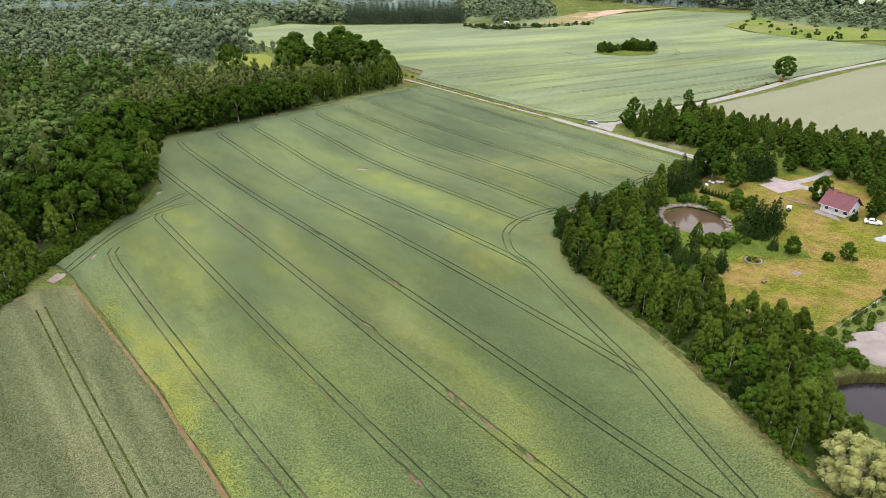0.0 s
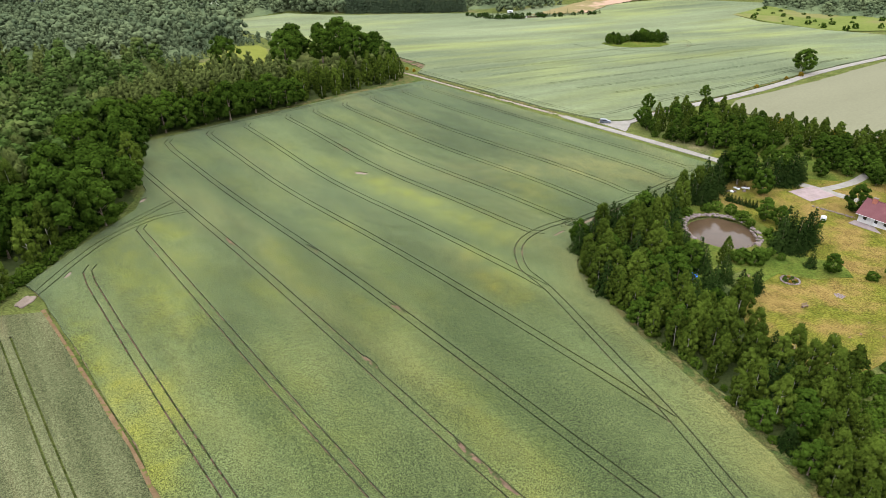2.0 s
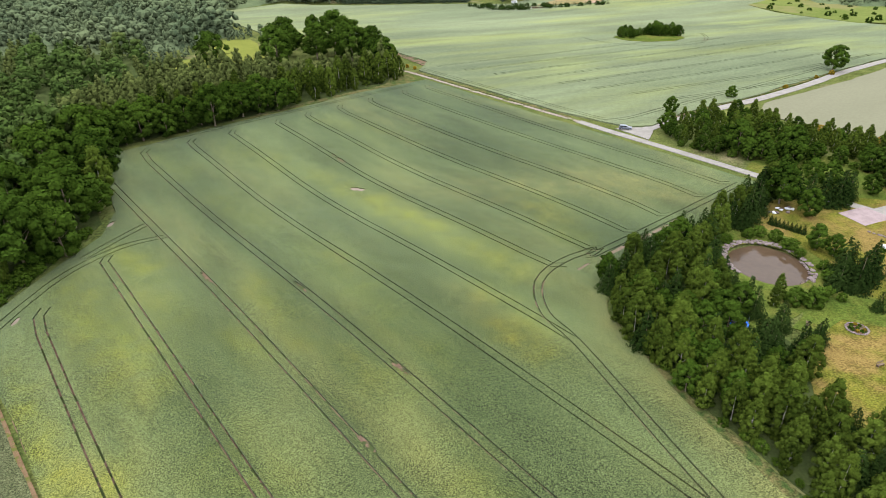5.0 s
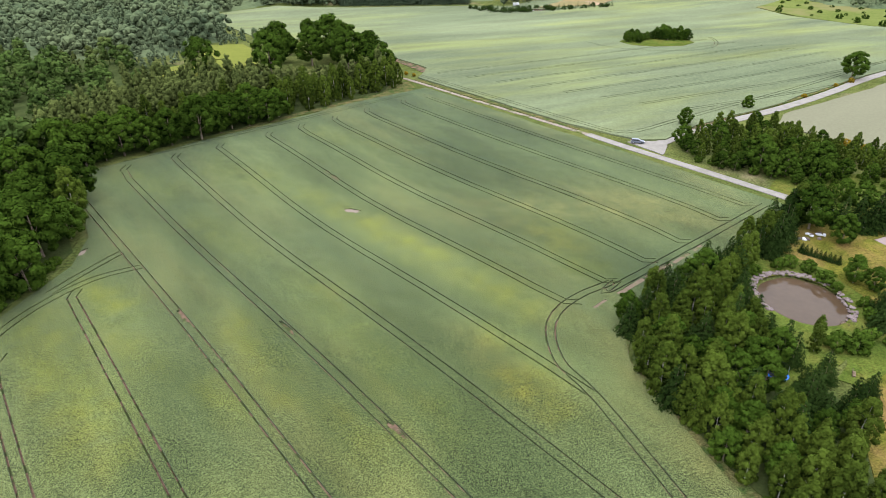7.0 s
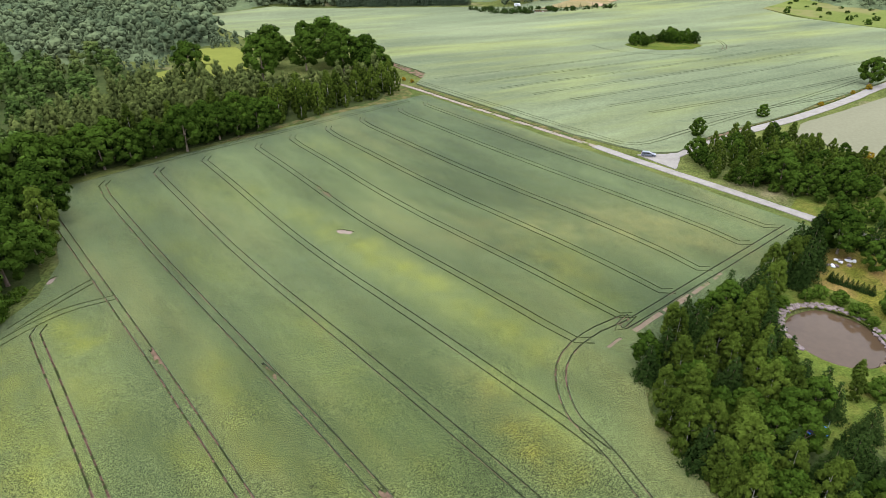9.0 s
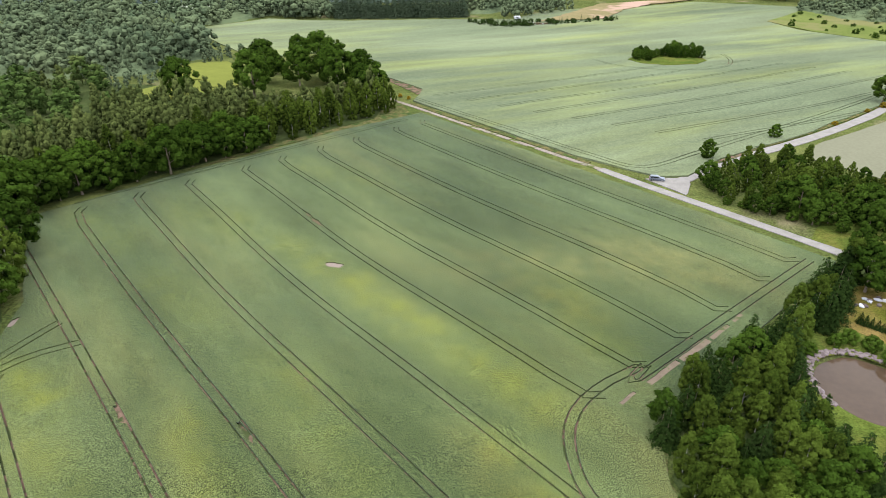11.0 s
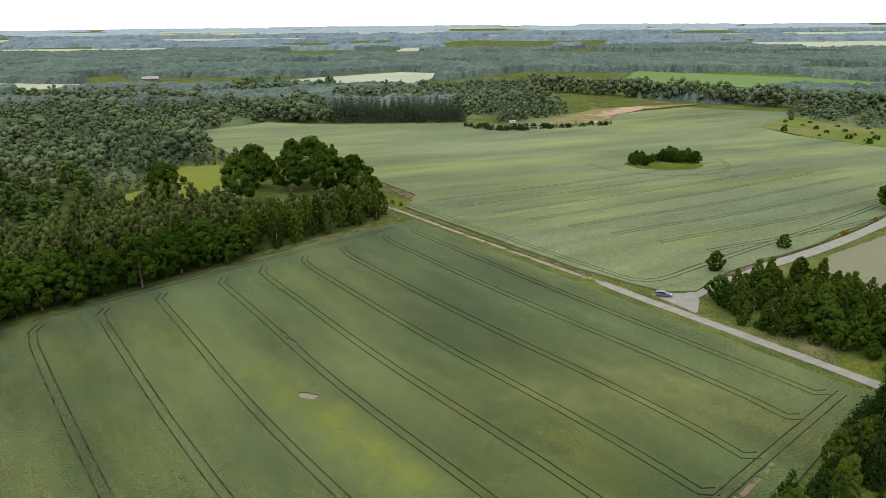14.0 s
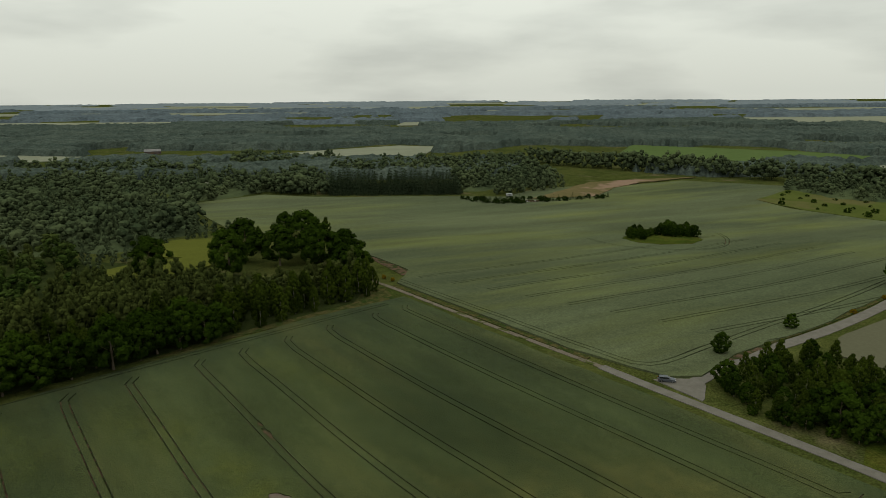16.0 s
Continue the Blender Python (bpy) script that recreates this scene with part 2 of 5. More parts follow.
gx, gy = axis(-260, 300, 4, 4900), axis(-80, 760, 4.5, 4900)
GX, GY = np.meshgrid(gx, gy)
GZ = height(GX, GY) + bowl(GX, GY) - 0.02
nx, ny = len(gx), len(gy)
idx = np.arange(nx * ny).reshape(ny, nx)
quads = np.stack([idx[:-1, :-1], idx[:-1, 1:], idx[1:, 1:], idx[1:, :-1]], -1).reshape(-1, 4)
me = mesh_from("ground", np.stack([GX, GY, GZ], -1).reshape(-1, 3).tolist(), quads.tolist(), M_GROUND)
for p in me.polygons:
    p.use_smooth = True
tagged(new("ground", me), "rolling green farmland reaching the horizon", "ground", kind="structure")


def inside(px, py, poly):
    res = np.zeros(len(px), bool)
    for (x0, y0), (x1, y1) in zip(poly, poly[1:] + poly[:1]):
        cond = (y0 > py) != (y1 > py)
        res ^= cond & (px < (x1 - x0) * (py - y0) / ((y1 - y0) or 1e-9) + x0)
    return res


def dense(line, step, closed=False):
    pts, out = list(line) + ([line[0]] if closed else []), []
    for (x0, y0), (x1, y1) in zip(pts, pts[1:]):
        k = max(1, int(math.hypot(x1 - x0, y1 - y0) / step))
        out += [(x0 + (x1 - x0) * i / k, y0 + (y1 - y0) * i / k) for i in range(k)]
    return out if closed else out + [pts[-1]]


def curve_line(pts, step=3.0):
    """A smooth line through the points."""
    p = [Vector((*q, 0)) for q in pts]
    p = [p[0] * 2 - p[1]] + p + [p[-1] * 2 - p[-2]]
    out = []
    for a, b, c, d in zip(p, p[1:], p[2:], p[3:]):
        k = max(1, int((c - b).length / step))
        for i in range(k):
            t = i / k
            q = 0.5 * (2 * b + (c - a) * t + (2 * a - 5 * b + 4 * c - d) * t * t + (3 * b - a - 3 * c + d) * t ** 3)
            out.append((q.x, q.y))
    return out + [tuple(pts[-1])]


def rough_edge(poly, step, amount, seed):
    out = []
    for i, (x, y) in enumerate(dense(poly, step, True)):
        v = noise.noise_vector(Vector((x * 0.13, y * 0.13, seed)))
        w = noise.noise_vector(Vector((x * 0.5, y * 0.5, seed + 9)))
        out.append((x + amount * (v.x + 0.4 * w.x), y + amount * (v.y + 0.4 * w.y)))
    return out


def sheet(name, poly, lift, material, label, category, spacing=5.0, skirt=0.6, cuts=(), half=0.21, wave=0.0, kind="structure", jitter=0.25, holes=(), marks=None):
    """A draped layer over the land with an edge of its own thickness; cuts are lines along which it is open down to the soil."""
    from mathutils.geometry import delaunay_2d_cdt
    rng = np.random.default_rng(len(poly) * 7 + int(abs(poly[0][0])))
    xs, ys = [p[0] for p in poly], [p[1] for p in poly]
    X, Y = np.meshgrid(np.arange(min(xs), max(xs), spacing), np.arange(min(ys), max(ys), spacing))
    X, Y = X.ravel(), Y.ravel()
    X, Y = X + rng.uniform(-jitter, jitter, X.shape) * spacing, Y + rng.uniform(-jitter, jitter, Y.shape) * spacing
    keep = inside(X, Y, poly)
    X, Y = X[keep], Y[keep]
    verts, edges = [Vector(p) for p in poly], [(i, (i + 1) % len(poly)) for i in range(len(poly))]
    for hole in holes:
        first = len(verts)
        verts += [Vector(p) for p in hole]
        edges += [(first + i, first + (i + 1) % len(hole)) for i in range(len(hole))]
    segs = []
    for line in cuts:
        for side in (-half, half):
            first = len(verts)
            for i, (x, y) in enumerate(line):
                x0, y0 = line[max(0, i - 1)]
                x1, y1 = line[min(len(line) - 1, i + 1)]
                d = math.hypot(x1 - x0, y1 - y0) or 1
                w = side * (1 + 0.35 * noise.noise(Vector((x * 0.3, y * 0.3, side * 20))))
                verts.append(Vector((x - (y1 - y0) / d * w, y + (x1 - x0) / d * w)))
            edges += [(first + i, first + i + 1) for i in range(len(line) - 1)]
        a = np.array(line)
        segs.append(np.concatenate([a[:-1], a[1:]], 1))
    verts += [Vector(p) for p in zip(X, Y)]
    vo, _, fo, *_ = delaunay_2d_cdt(verts, edges, [], 0, 1e-4)
    V = np.array([(v.x, v.y) for v in vo])
    Fc = np.array([f[:3] for f in fo])
    C = V[Fc].mean(1)
    ok = inside(C[:, 0], C[:, 1], poly)
    for hole in holes:
        ok &= ~inside(C[:, 0], C[:, 1], hole)
    if segs:
        S = np.concatenate(segs)
        near = np.full(len(C), 1e9)
        for s in S:
            lo, hi = np.minimum(s[:2], s[2:]) - 2, np.maximum(s[:2], s[2:]) + 2
            m = np.nonzero((C[:, 0] > lo[0]) & (C[:, 0] < hi[0]) & (C[:, 1] > lo[1]) & (C[:, 1] < hi[1]))[0]
            if len(m):
                d = s[2:] - s[:2]
                t = np.clip(((C[m] - s[:2]) @ d) / max(d @ d, 1e-9), 0, 1)
                near[m] = np.minimum(near[m], np.hypot(*(C[m] - s[:2] - t[:, None] * d).T))
        ok &= near > half * 0.99
    Fc = Fc[ok]
    Z = height(V[:, 0], V[:, 1]) + lift
    if wave:
        Z = Z + np.array([wave * noise.noise(Vector((x * 0.25, y * 0.25, 3))) for x, y in V])
    cnt = {}
    for f in Fc:
        for a, b in ((f[0], f[1]), (f[1], f[2]), (f[2], f[0])):
            cnt[(a, b)] = cnt.get((a, b), 0) + 1
    rim = [e for e in cnt if (e[1], e[0]) not in cnt]
    verts3 = [(x, y, z) for (x, y), z in zip(V, Z)]
    low, faces = {}, [tuple(int(i) for i in f) for f in Fc]
    for a, b in rim:
        for i in (a, b):
            if i not in low:
                low[i] = len(verts3)
                x, y, z = verts3[i]
                verts3.append((x, y, z - skirt))
        faces.append((int(b), int(a), low[a], low[b]))
    me = mesh_from(name, verts3, faces, material)
    if marks:
        P = np.array(verts3)
        for key, value in marks(P[:, 0], P[:, 1]).items():
            me.attributes.new(key, "FLOAT", "POINT").data.foreach_set("value", np.clip(value, 0, 1).astype(np.float32))
    return tagged(new(name, me), label, category, kind=kind)


def ribbon(line, width):
    a, b = [], []
    for i, (x, y) in enumerate(line):
        x0, y0 = line[max(0, i - 1)]
        x1, y1 = line[min(len(line) - 1, i + 1)]
        d = math.hypot(x1 - x0, y1 - y0) or 1
        w = width / 2 * (1 + 0.12 * noise.noise(Vector((x * 0.15, y * 0.15, 0))))
        a.append((x - (y1 - y0) / d * w, y + (x1 - x0) / d * w))
        b.append((x + (y1 - y0) / d * w, y - (x1 - x0) / d * w))
    return a + b[::-1]


# ---- fields, tracks and verges ----
TRAM_U = {1: 26.2, 2: 43.4, 3: 59.4, 4: 74.8, 5: 91.2, 6: 106.8, 7: 125.6, 8: 139.0, 9: 154.0, 10: 169.2, 11: 187.6, 12: 200.5}
HEAD_V, TOP_V = 116.0, 268.0


def pair(line, gauge=0.95):
    """Two wheel lines beside a centre line."""
    out = []
    for side in (-gauge, gauge):
        new_line = []
        for i, (x, y) in enumerate(line):
            x0, y0 = line[max(0, i - 1)]
            x1, y1 = line[min(len(line) - 1, i + 1)]
            d = math.hypot(x1 - x0, y1 - y0) or 1
            new_line.append((x - (y1 - y0) / d * side, y + (x1 - x0) / d * side))
        out.append(new_line)
    return out


# the corner of the wood and the headland that follows it
HEAD_LEFT = [(-76, 190), (-85, 184), (-92, 172), (-95, 158), (-96.5, 140), (-99, 122), (-106, 100)]
HEAD_RIGHT = [at(205, 115), at(170, HEAD_V), at(135, HEAD_V), (36, 180), (25, 173), (18.5, 164), (18, 152), (23, 141), (32, 115), (37, 101), (43, 79), (50, 55), (58, 20)]
cuts = []
for k, u in TRAM_U.items():
    top = {1: 178, 2: 194, 3: 262}.get(k, TOP_V - 2)
    low = {1: 0, 2: 0, 3: 0, 4: 22, 5: 53, 6: 97}.get(k, HEAD_V + 3)
    line = [at(u, low)] + [at(u + 0.5 * math.sin(v * 0.03 + k), v) for v in range(int(low) + 8, int(top) - 6, 8)] + [at(u + 0.6, top - 3), at(u + (3.0 if k > 2 else 2.5), top)]
    if k > 6:
        line = [at(u + 2.5, low - 2)] + line
    cuts += pair(curve_line(line, 5.0))
cuts += pair(curve_line(HEAD_LEFT, 3.0)) + pair(curve_line(HEAD_RIGHT, 3.0))
cuts += pair(curve_line([(-84, 197), (-88, 188), (-92, 178)], 3.0))
cuts += pair(curve_line([at(70, TOP_V + 3), at(120, TOP_V + 4), at(160, TOP_V + 4), at(200, TOP_V + 4)], 6.0))

def blot(cx, cy, rx, ry, seed, turn=0.0):
    """An uneven outline round a bare spot."""
    c, q = math.cos(radians(turn)), math.sin(radians(turn))
    out = []
    for k in range(22):
        a = 2 * math.pi * k / 22
        r = 1 + 0.55 * noise.noise(Vector((math.cos(a) * 1.3, math.sin(a) * 1.3, seed * 3.7))) + 0.2 * noise.noise(Vector((math.cos(a) * 4, math.sin(a) * 4, seed)))
        x, y = rx * r * math.cos(a), ry * r * math.sin(a)
        out.append((cx + x * c - y * q, cy + x * q + y * c))
    return out


BARE = [("sand", blot(-29.6, 224.3, 2.5, 1.5, 31, -20)), ("soil", blot(*at(126.8, 217), 0.7, 2.8, 32, 39)), ("soil", blot(*at(127, 222), 0.5, 1.6, 33, 39))]
for k, (u0, u1, w) in enumerate(((128.5, 133, 0.8), (137, 147, 1.2), (147.8, 158, 1.4), (159, 166, 1.0), (168, 172, 0.8))):
    BARE.append(("earth", rough_edge(ribbon(dense([at(u0, 113.5 + 0.2 * k), at(u1, 113.7 + 0.2 * k)], 1.0), w), 0.8, 0.28, 90 + k)))
for k, (x, y, a, b) in enumerate(((-97.2, 140, 1.6, 3.0), (-101.5, 121, 1.3, 1.8), (-93.8, 197, 0.8, 2.0), (-93.4, 151.5, 0.6, 1.6))):
    BARE.append(("sand", blot(x, y, a, b, 60 + k)))
for k, (v, u) in enumerate(((70, 59.4), (62, 59.6), (52, 59.4), (100, 60.4), (112, 75.6), (60, 42.2), (46, 27.2), (150, 75.4), (168, 60.4))):
    BARE.append(("soil", blot(*at(u, v), 0.5, 3.2, 80 + k, 39)))
FIELD = [at(209, 110.5), at(210, 275), at(170, 277), at(140, 274.5), at(100, 273), at(66, 269.5), (-117, 246), (-105, 221), (-96, 205), (-93, 190), (-97, 170), (-101, 147), at(15.9, 167), at(17.1, 140), at(18.3, 107), at(18.6, 70), at(18.7, 0), at(70, -20), (63.5, 30), (56.4, 69.5),
         (47.4, 101.5), (38.2, 124.5), (31.4, 151), (33.5, 165), (50, 181), (70, 198)]
# how the wheat stands: ripening yellow, thin and pale, or lush; each a streak from (u, v) to (u, v) with its half-width and strength
YELLOW = (
    (114, 208, 115, 192, 5, 0.7), (117, 183, 117, 155, 6, 1), (117, 142, 118, 125, 5, 0.9), (88, 159, 83, 132, 7, 0.4), (99, 106, 99, 100, 4, 0.9), (149, 144, 141, 127, 6, 0.6),
    (80, 209, 83, 192, 6, 0.45), (48, 192, 51, 182, 4, 1), (35, 181, 37, 143, 7, 0.8), (47, 173, 48, 156, 5, 0.5), (65, 133, 66, 132, 3, 0.6), (56, 141, 57, 135, 3, 0.7),
    (68, 155, 66, 141, 5, 0.6), (81, 125, 83, 113, 7, 0.35), (76, 258, 80, 239, 6, 0.5), (101, 243, 109, 228, 7, 0.4), (143, 253, 150, 234, 6, 0.35), (123, 146, 122, 129, 5, 0.5),
    (70, 118, 71, 112, 5, 0.5), (35, 172, 40, 155, 5, 0.7), (17, 142, 23, 121, 4, 0.8), (21, 128, 16, 89, 3.5, 0.9), (30, 70, 31, 64, 3, 0.4), (59, 56, 60, 49, 4, 0.5),
    (26, 118, 24, 106, 4, 0.8), (67, 81, 65, 62, 6, 0.4), (42, 110, 44, 86, 7, 0.35), (106, 110, 101, 102, 4, 0.7), (106, 120, 104, 108, 4, 0.6),
)
PALE = (
    (141, 166, 145, 152, 6, 0.6), (155, 161, 168, 139, 7, 0.8), (176, 145, 182, 127, 8, 0.8), (102, 122, 98, 102, 4, 0.6), (147, 168, 146, 139, 7, 0.5), (206, 136, 201, 121, 5, 0.5),
)
LUSH = (
    (100, 179, 102, 170, 8, 0.5), (75, 159, 77, 146, 8, 0.5), (112, 137, 109, 129, 6, 0.4), (133, 131, 130, 122, 5, 0.6), (148, 124, 152, 115, 6, 0.8), (165, 234, 171, 194, 6, 0.5),
    (190, 227, 193, 166, 6, 0.6), (76, 138, 78, 124, 8, 0.5), (82, 228, 82, 212, 7, 0.4),
)


def streaks(u, v, rows):
    out = np.zeros(len(u))
    for u0, v0, u1, v1, w, s in rows:
        du, dv = u1 - u0, v1 - v0
        t = np.clip(((u - u0) * du + (v - v0) * dv) / max(du * du + dv * dv, 1e-6), 0, 1)
        out = np.maximum(out, s * np.exp(-((u - u0 - t * du) ** 2 + 0.35 * (v - v0 - t * dv) ** 2) / w ** 2))
    return out


def line_gap(x, y, line):
    """Distance to a broken line."""
    near = np.full(len(x), 1e9)
    for (x0, y0), (x1, y1) in zip(line, line[1:]):
        t = np.clip(((x - x0) * (x1 - x0) + (y - y0) * (y1 - y0)) / ((x1 - x0) ** 2 + (y1 - y0) ** 2), 0, 1)
        near = np.minimum(near, np.hypot(x - x0 - t * (x1 - x0), y - y0 - t * (y1 - y0)))
    return near


def stand(x, y):
    u, v = x * NX + y * NY, -x * NY + y * NX
    lush = streaks(u, v, LUSH) + 0.9 * smooth(259, 266, v) + 0.7 * smooth(126, 119, v) * smooth(122, 130, u) + 0.6 * np.exp(-(line_gap(x, y, HEAD_LEFT) / 5) ** 2) + 0.4 * smooth(196, 206, u)
    lush = lush + 0.7 * smooth(-86, -95, x) * smooth(120, 140, y)
    margin = np.exp(-(line_gap(x, y, [(31, 156), (31, 151), (38.2, 124.5), (47.4, 101.5), (56.4, 69.5), (63, 30)]) / 4.5) ** 2)
    balk = np.exp(-((u - 19.4) / 1.3) ** 2) * smooth(60, 80, v) * smooth(170, 135, v)
    return {"ripe": streaks(u, v, YELLOW) + 1.5 * balk, "thin": streaks(u, v, PALE) + 0.55 * margin, "lush": lush * (1 - margin)}


sheet("wheat_field", rough_edge(FIELD, 5, 0.7, 1), 0.45, M_CROP, "green wheat field with paired tractor wheel tracks", "field", spacing=3.0, skirt=0.65, cuts=cuts, half=0.18, wave=0.12, holes=[b for _, b in BARE], marks=stand)
for ground_kind, outline in BARE:
    if ground_kind == "earth":
        sheet("bare_strip", outline, 0.34, M_EARTH, "pale brown bare earth in the headland", "bare patch", spacing=1.0, skirt=0.3)
    if ground_kind == "sand":
        sheet("bare_patch", outline, 0.2, M_SAND, "pale bare spot worn in the wheat", "bare patch", spacing=1.2, skirt=0.2)
sheet("field_soil", FIELD, 0.05, M_SOIL, "bare brown soil showing in the wheel tracks", "soil", spacing=4.5, skirt=0.3)
SIDE = [at(14.6, 162), at(16.0, 133), at(17.2, 107), at(17.3, 77), at(17.5, -40), at(-60, -40), at(-70, 120), (-112, 112), (-104, 126), (-99, 134)]
sheet("row_crop_field", rough_edge(SIDE, 5, 0.3, 4), 0.35, M_SIDE_CROP, "thin green row crop with pale bare patches", "field", spacing=4.0, skirt=0.45, half=0.2,
      cuts=pair(curve_line([at(6.5, 156), at(6.9, 118), at(7.5, 80), at(8, 30)], 6)) + pair(curve_line([at(-14, 140), at(-13, 90), at(-13, 20)], 6)))
FURROW = [at(14.8, 163), at(16.2, 133), at(17.4, 107), at(17.6, 77), at(17.8, -20)]
sheet("grass_balk", ribbon(curve_line(FURROW, 3), 0.9), 0.34, mat("dry_brown_weeds", (0.036, 0.024, 0.012), (0.070, 0.046, 0.026), 0.4, 3.0, bump=0.6, patch=(0.030, 0.036, 0.008), patch_scale=0.5, patch_at=(0.52, 0.64)), "thin dry brown balk between two crops", "grass strip", spacing=1.5)

# far field
FAR = [(66, 272), at(218, 200), at(218.5, 292), (-10, 385), (-40, 430), (-70, 500), (-115, 470), (-128, 500), (-165, 560), (-196, 626), (-149, 668), (-110, 655), (-76, 650), (-25, 652), (20, 650), (60, 646), (95, 690), (125, 700), (180, 705), (245, 735),
       (330, 690), (300, 640), (262, 612), (268, 578), (300, 528), (340, 480), (300, 432), (250, 394), (184, 348), (131, 310), (92, 287), (76, 272)]
far_cuts = []
far_lines = []
for k in range(9):
    a0, b0 = (-5 + 14 * k, 372 - 9.5 * k), (165 + 12 * k, 470 - 12.5 * k)
    far_lines.append(curve_line([a0, ((a0[0] + b0[0]) / 2, (a0[1] + b0[1]) / 2 - 6), b0], 8))
for line in far_lines:
    far_cuts += pair(line)
far_cuts += pair(curve_line([(-18, 374), (0, 352), (25, 322), (50, 292), (64, 280), (85, 292), (110, 308), (160, 340), (230, 392)], 6))
ISLAND = [(108, 462), (112, 448), (122, 441), (140, 443), (152, 456), (152, 474), (140, 486), (122, 482)]
far_cuts += pair(curve_line([(88, 462), (98, 440), (125, 426), (152, 434), (166, 458), (170, 480)], 6))
sheet("far_wheat_field", rough_edge(FAR, 8, 0.8, 2), 0.6, M_CROP_FAR, "broad green wheat field beyond the gravel track", "field", spacing=8, skirt=0.7, cuts=far_cuts, half=0.22, wave=0.15)
sheet("far_field_soil", [(64, 275), (-10, 372), (-30, 410), (40, 500), (150, 510), (290, 440), (180, 346), (92, 284)], 0.25, M_SOIL, "brown soil in the far wheel tracks", "soil", spacing=8, skirt=0.2)
sheet("field_island", rough_edge(ISLAND, 4, 1.2, 6), 0.75, M_GREEN, "uncut green island within the wheat", "grass", spacing=4, skirt=0.5)
BEIGE = [(130, 299), (186, 334), (250, 382), (330, 430), (420, 420), (420, 260), (260, 190), (204, 206), (176, 228), (152, 250), (136, 266), (122, 286)]
sheet("pale_field", rough_edge(BEIGE, 6, 0.8, 5), 0.35, M_BEIGE, "pale beige-green field beside the track", "field", spacing=6)


ROAD_A = [at(214.2, 60), at(214.5, 109), at(214.5, 150), at(214.5, 170), at(215, 186)]
sheet("gravel_road", ribbon(curve_line(ROAD_A, 4), 3.3), 0.16, M_ROAD, "pale gravel farm road along the wheat", "road", spacing=4)
ROAD_B = [at(215, 183), at(214.5, 205), at(214, 230), at(213.5, 260), at(213.5, 285), (-22, 366), (-38, 388)]
sheet("farm_track", ribbon(curve_line(ROAD_B, 4), 1.9), 0.15, mat("worn_earth_track", (0.066, 0.055, 0.041), (0.108, 0.094, 0.074), 0.4, 4.0, bump=0.5, patch=(0.034, 0.04, 0.012), patch_scale=0.25, patch_at=(0.52, 0.62)),
      "worn narrow earth track between two fields", "track", spacing=4)
ROAD_C = [(66, 268), (72, 268.5), (79, 274), (92, 284), (131, 306), (165, 329), (196, 353), (284, 415), (330, 450)]
sheet("branch_road", ribbon(curve_line(ROAD_C, 4), 4.2), 0.19, M_ROAD, "pale gravel branch road past the grove", "road", spacing=4)
sheet("junction_apron", rough_edge([(62, 271), (66, 271.5), (72, 271), (76, 271.5), (74.5, 266), (71.5, 259), (70.5, 258), (66, 265)], 3, 0.3, 3), 0.21, M_ROAD, "widened gravel junction", "road", spacing=3)
sheet("track_verge", ribbon(curve_line([at(216.6, 192), at(216.4, 230), at(215.8, 262), at(215.6, 290)], 5), 2.0), 0.3, M_DRY, "unmown dry verge of the track", "grass verge", spacing=3)
sheet("road_verge", ribbon(curve_line([(78, 276), (92, 288.5), (129, 310), (163, 333), (194, 357), (282, 419)], 5), 3.2), 0.3, M_DRY, "rough dry verge along the branch road", "grass verge", spacing=3)
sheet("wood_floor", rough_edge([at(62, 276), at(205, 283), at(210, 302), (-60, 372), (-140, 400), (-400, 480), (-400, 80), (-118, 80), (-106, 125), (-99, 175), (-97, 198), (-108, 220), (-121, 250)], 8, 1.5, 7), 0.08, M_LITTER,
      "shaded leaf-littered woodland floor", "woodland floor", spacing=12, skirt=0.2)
sheet("headland_verge", rough_edge([at(118, 276.5), at(150, 277.5), at(205, 274), at(212, 292), at(200, 290), at(190, 281), at(150, 281)], 4, 0.6, 11), 0.2, M_DRY, "dry grass verge under the birches", "grass verge", spacing=3)

# ---- the homestead's ground ----
LAWN = [(66, 139), (60, 122), (72, 108), (82, 113), (103, 127), (140, 150), (150, 180), (135, 205), (112, 212), (88, 206), (80, 196), (88, 186), (90, 170), (80, 158)]
sheet("lawn", rough_edge(LAWN, 5, 0.8, 12), 0.12, M_LAWN, "sun-dried yellow-green mown lawn", "lawn", spacing=4)
sheet("lawn_lush", rough_edge([(78, 158), (86, 162), (97, 154), (96, 146), (88, 146), (80, 150), (72, 143), (68, 146)], 4, 1.2, 13), 0.2, M_GREEN, "greener damp patch of lawn", "lawn", spacing=3, skirt=0.12)
sheet("meadow", rough_edge([(92, 229), (104, 243), (130, 238), (160, 212), (150, 198), (118, 206), (105, 212)], 5, 1.0, 15), 0.14, M_GREEN, "lush rough meadow", "meadow", spacing=4)
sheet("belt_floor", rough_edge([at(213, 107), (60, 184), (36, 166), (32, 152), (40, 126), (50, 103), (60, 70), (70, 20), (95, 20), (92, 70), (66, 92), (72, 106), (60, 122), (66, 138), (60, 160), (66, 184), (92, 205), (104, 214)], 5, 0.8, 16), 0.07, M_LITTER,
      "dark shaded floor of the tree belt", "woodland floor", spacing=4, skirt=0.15)
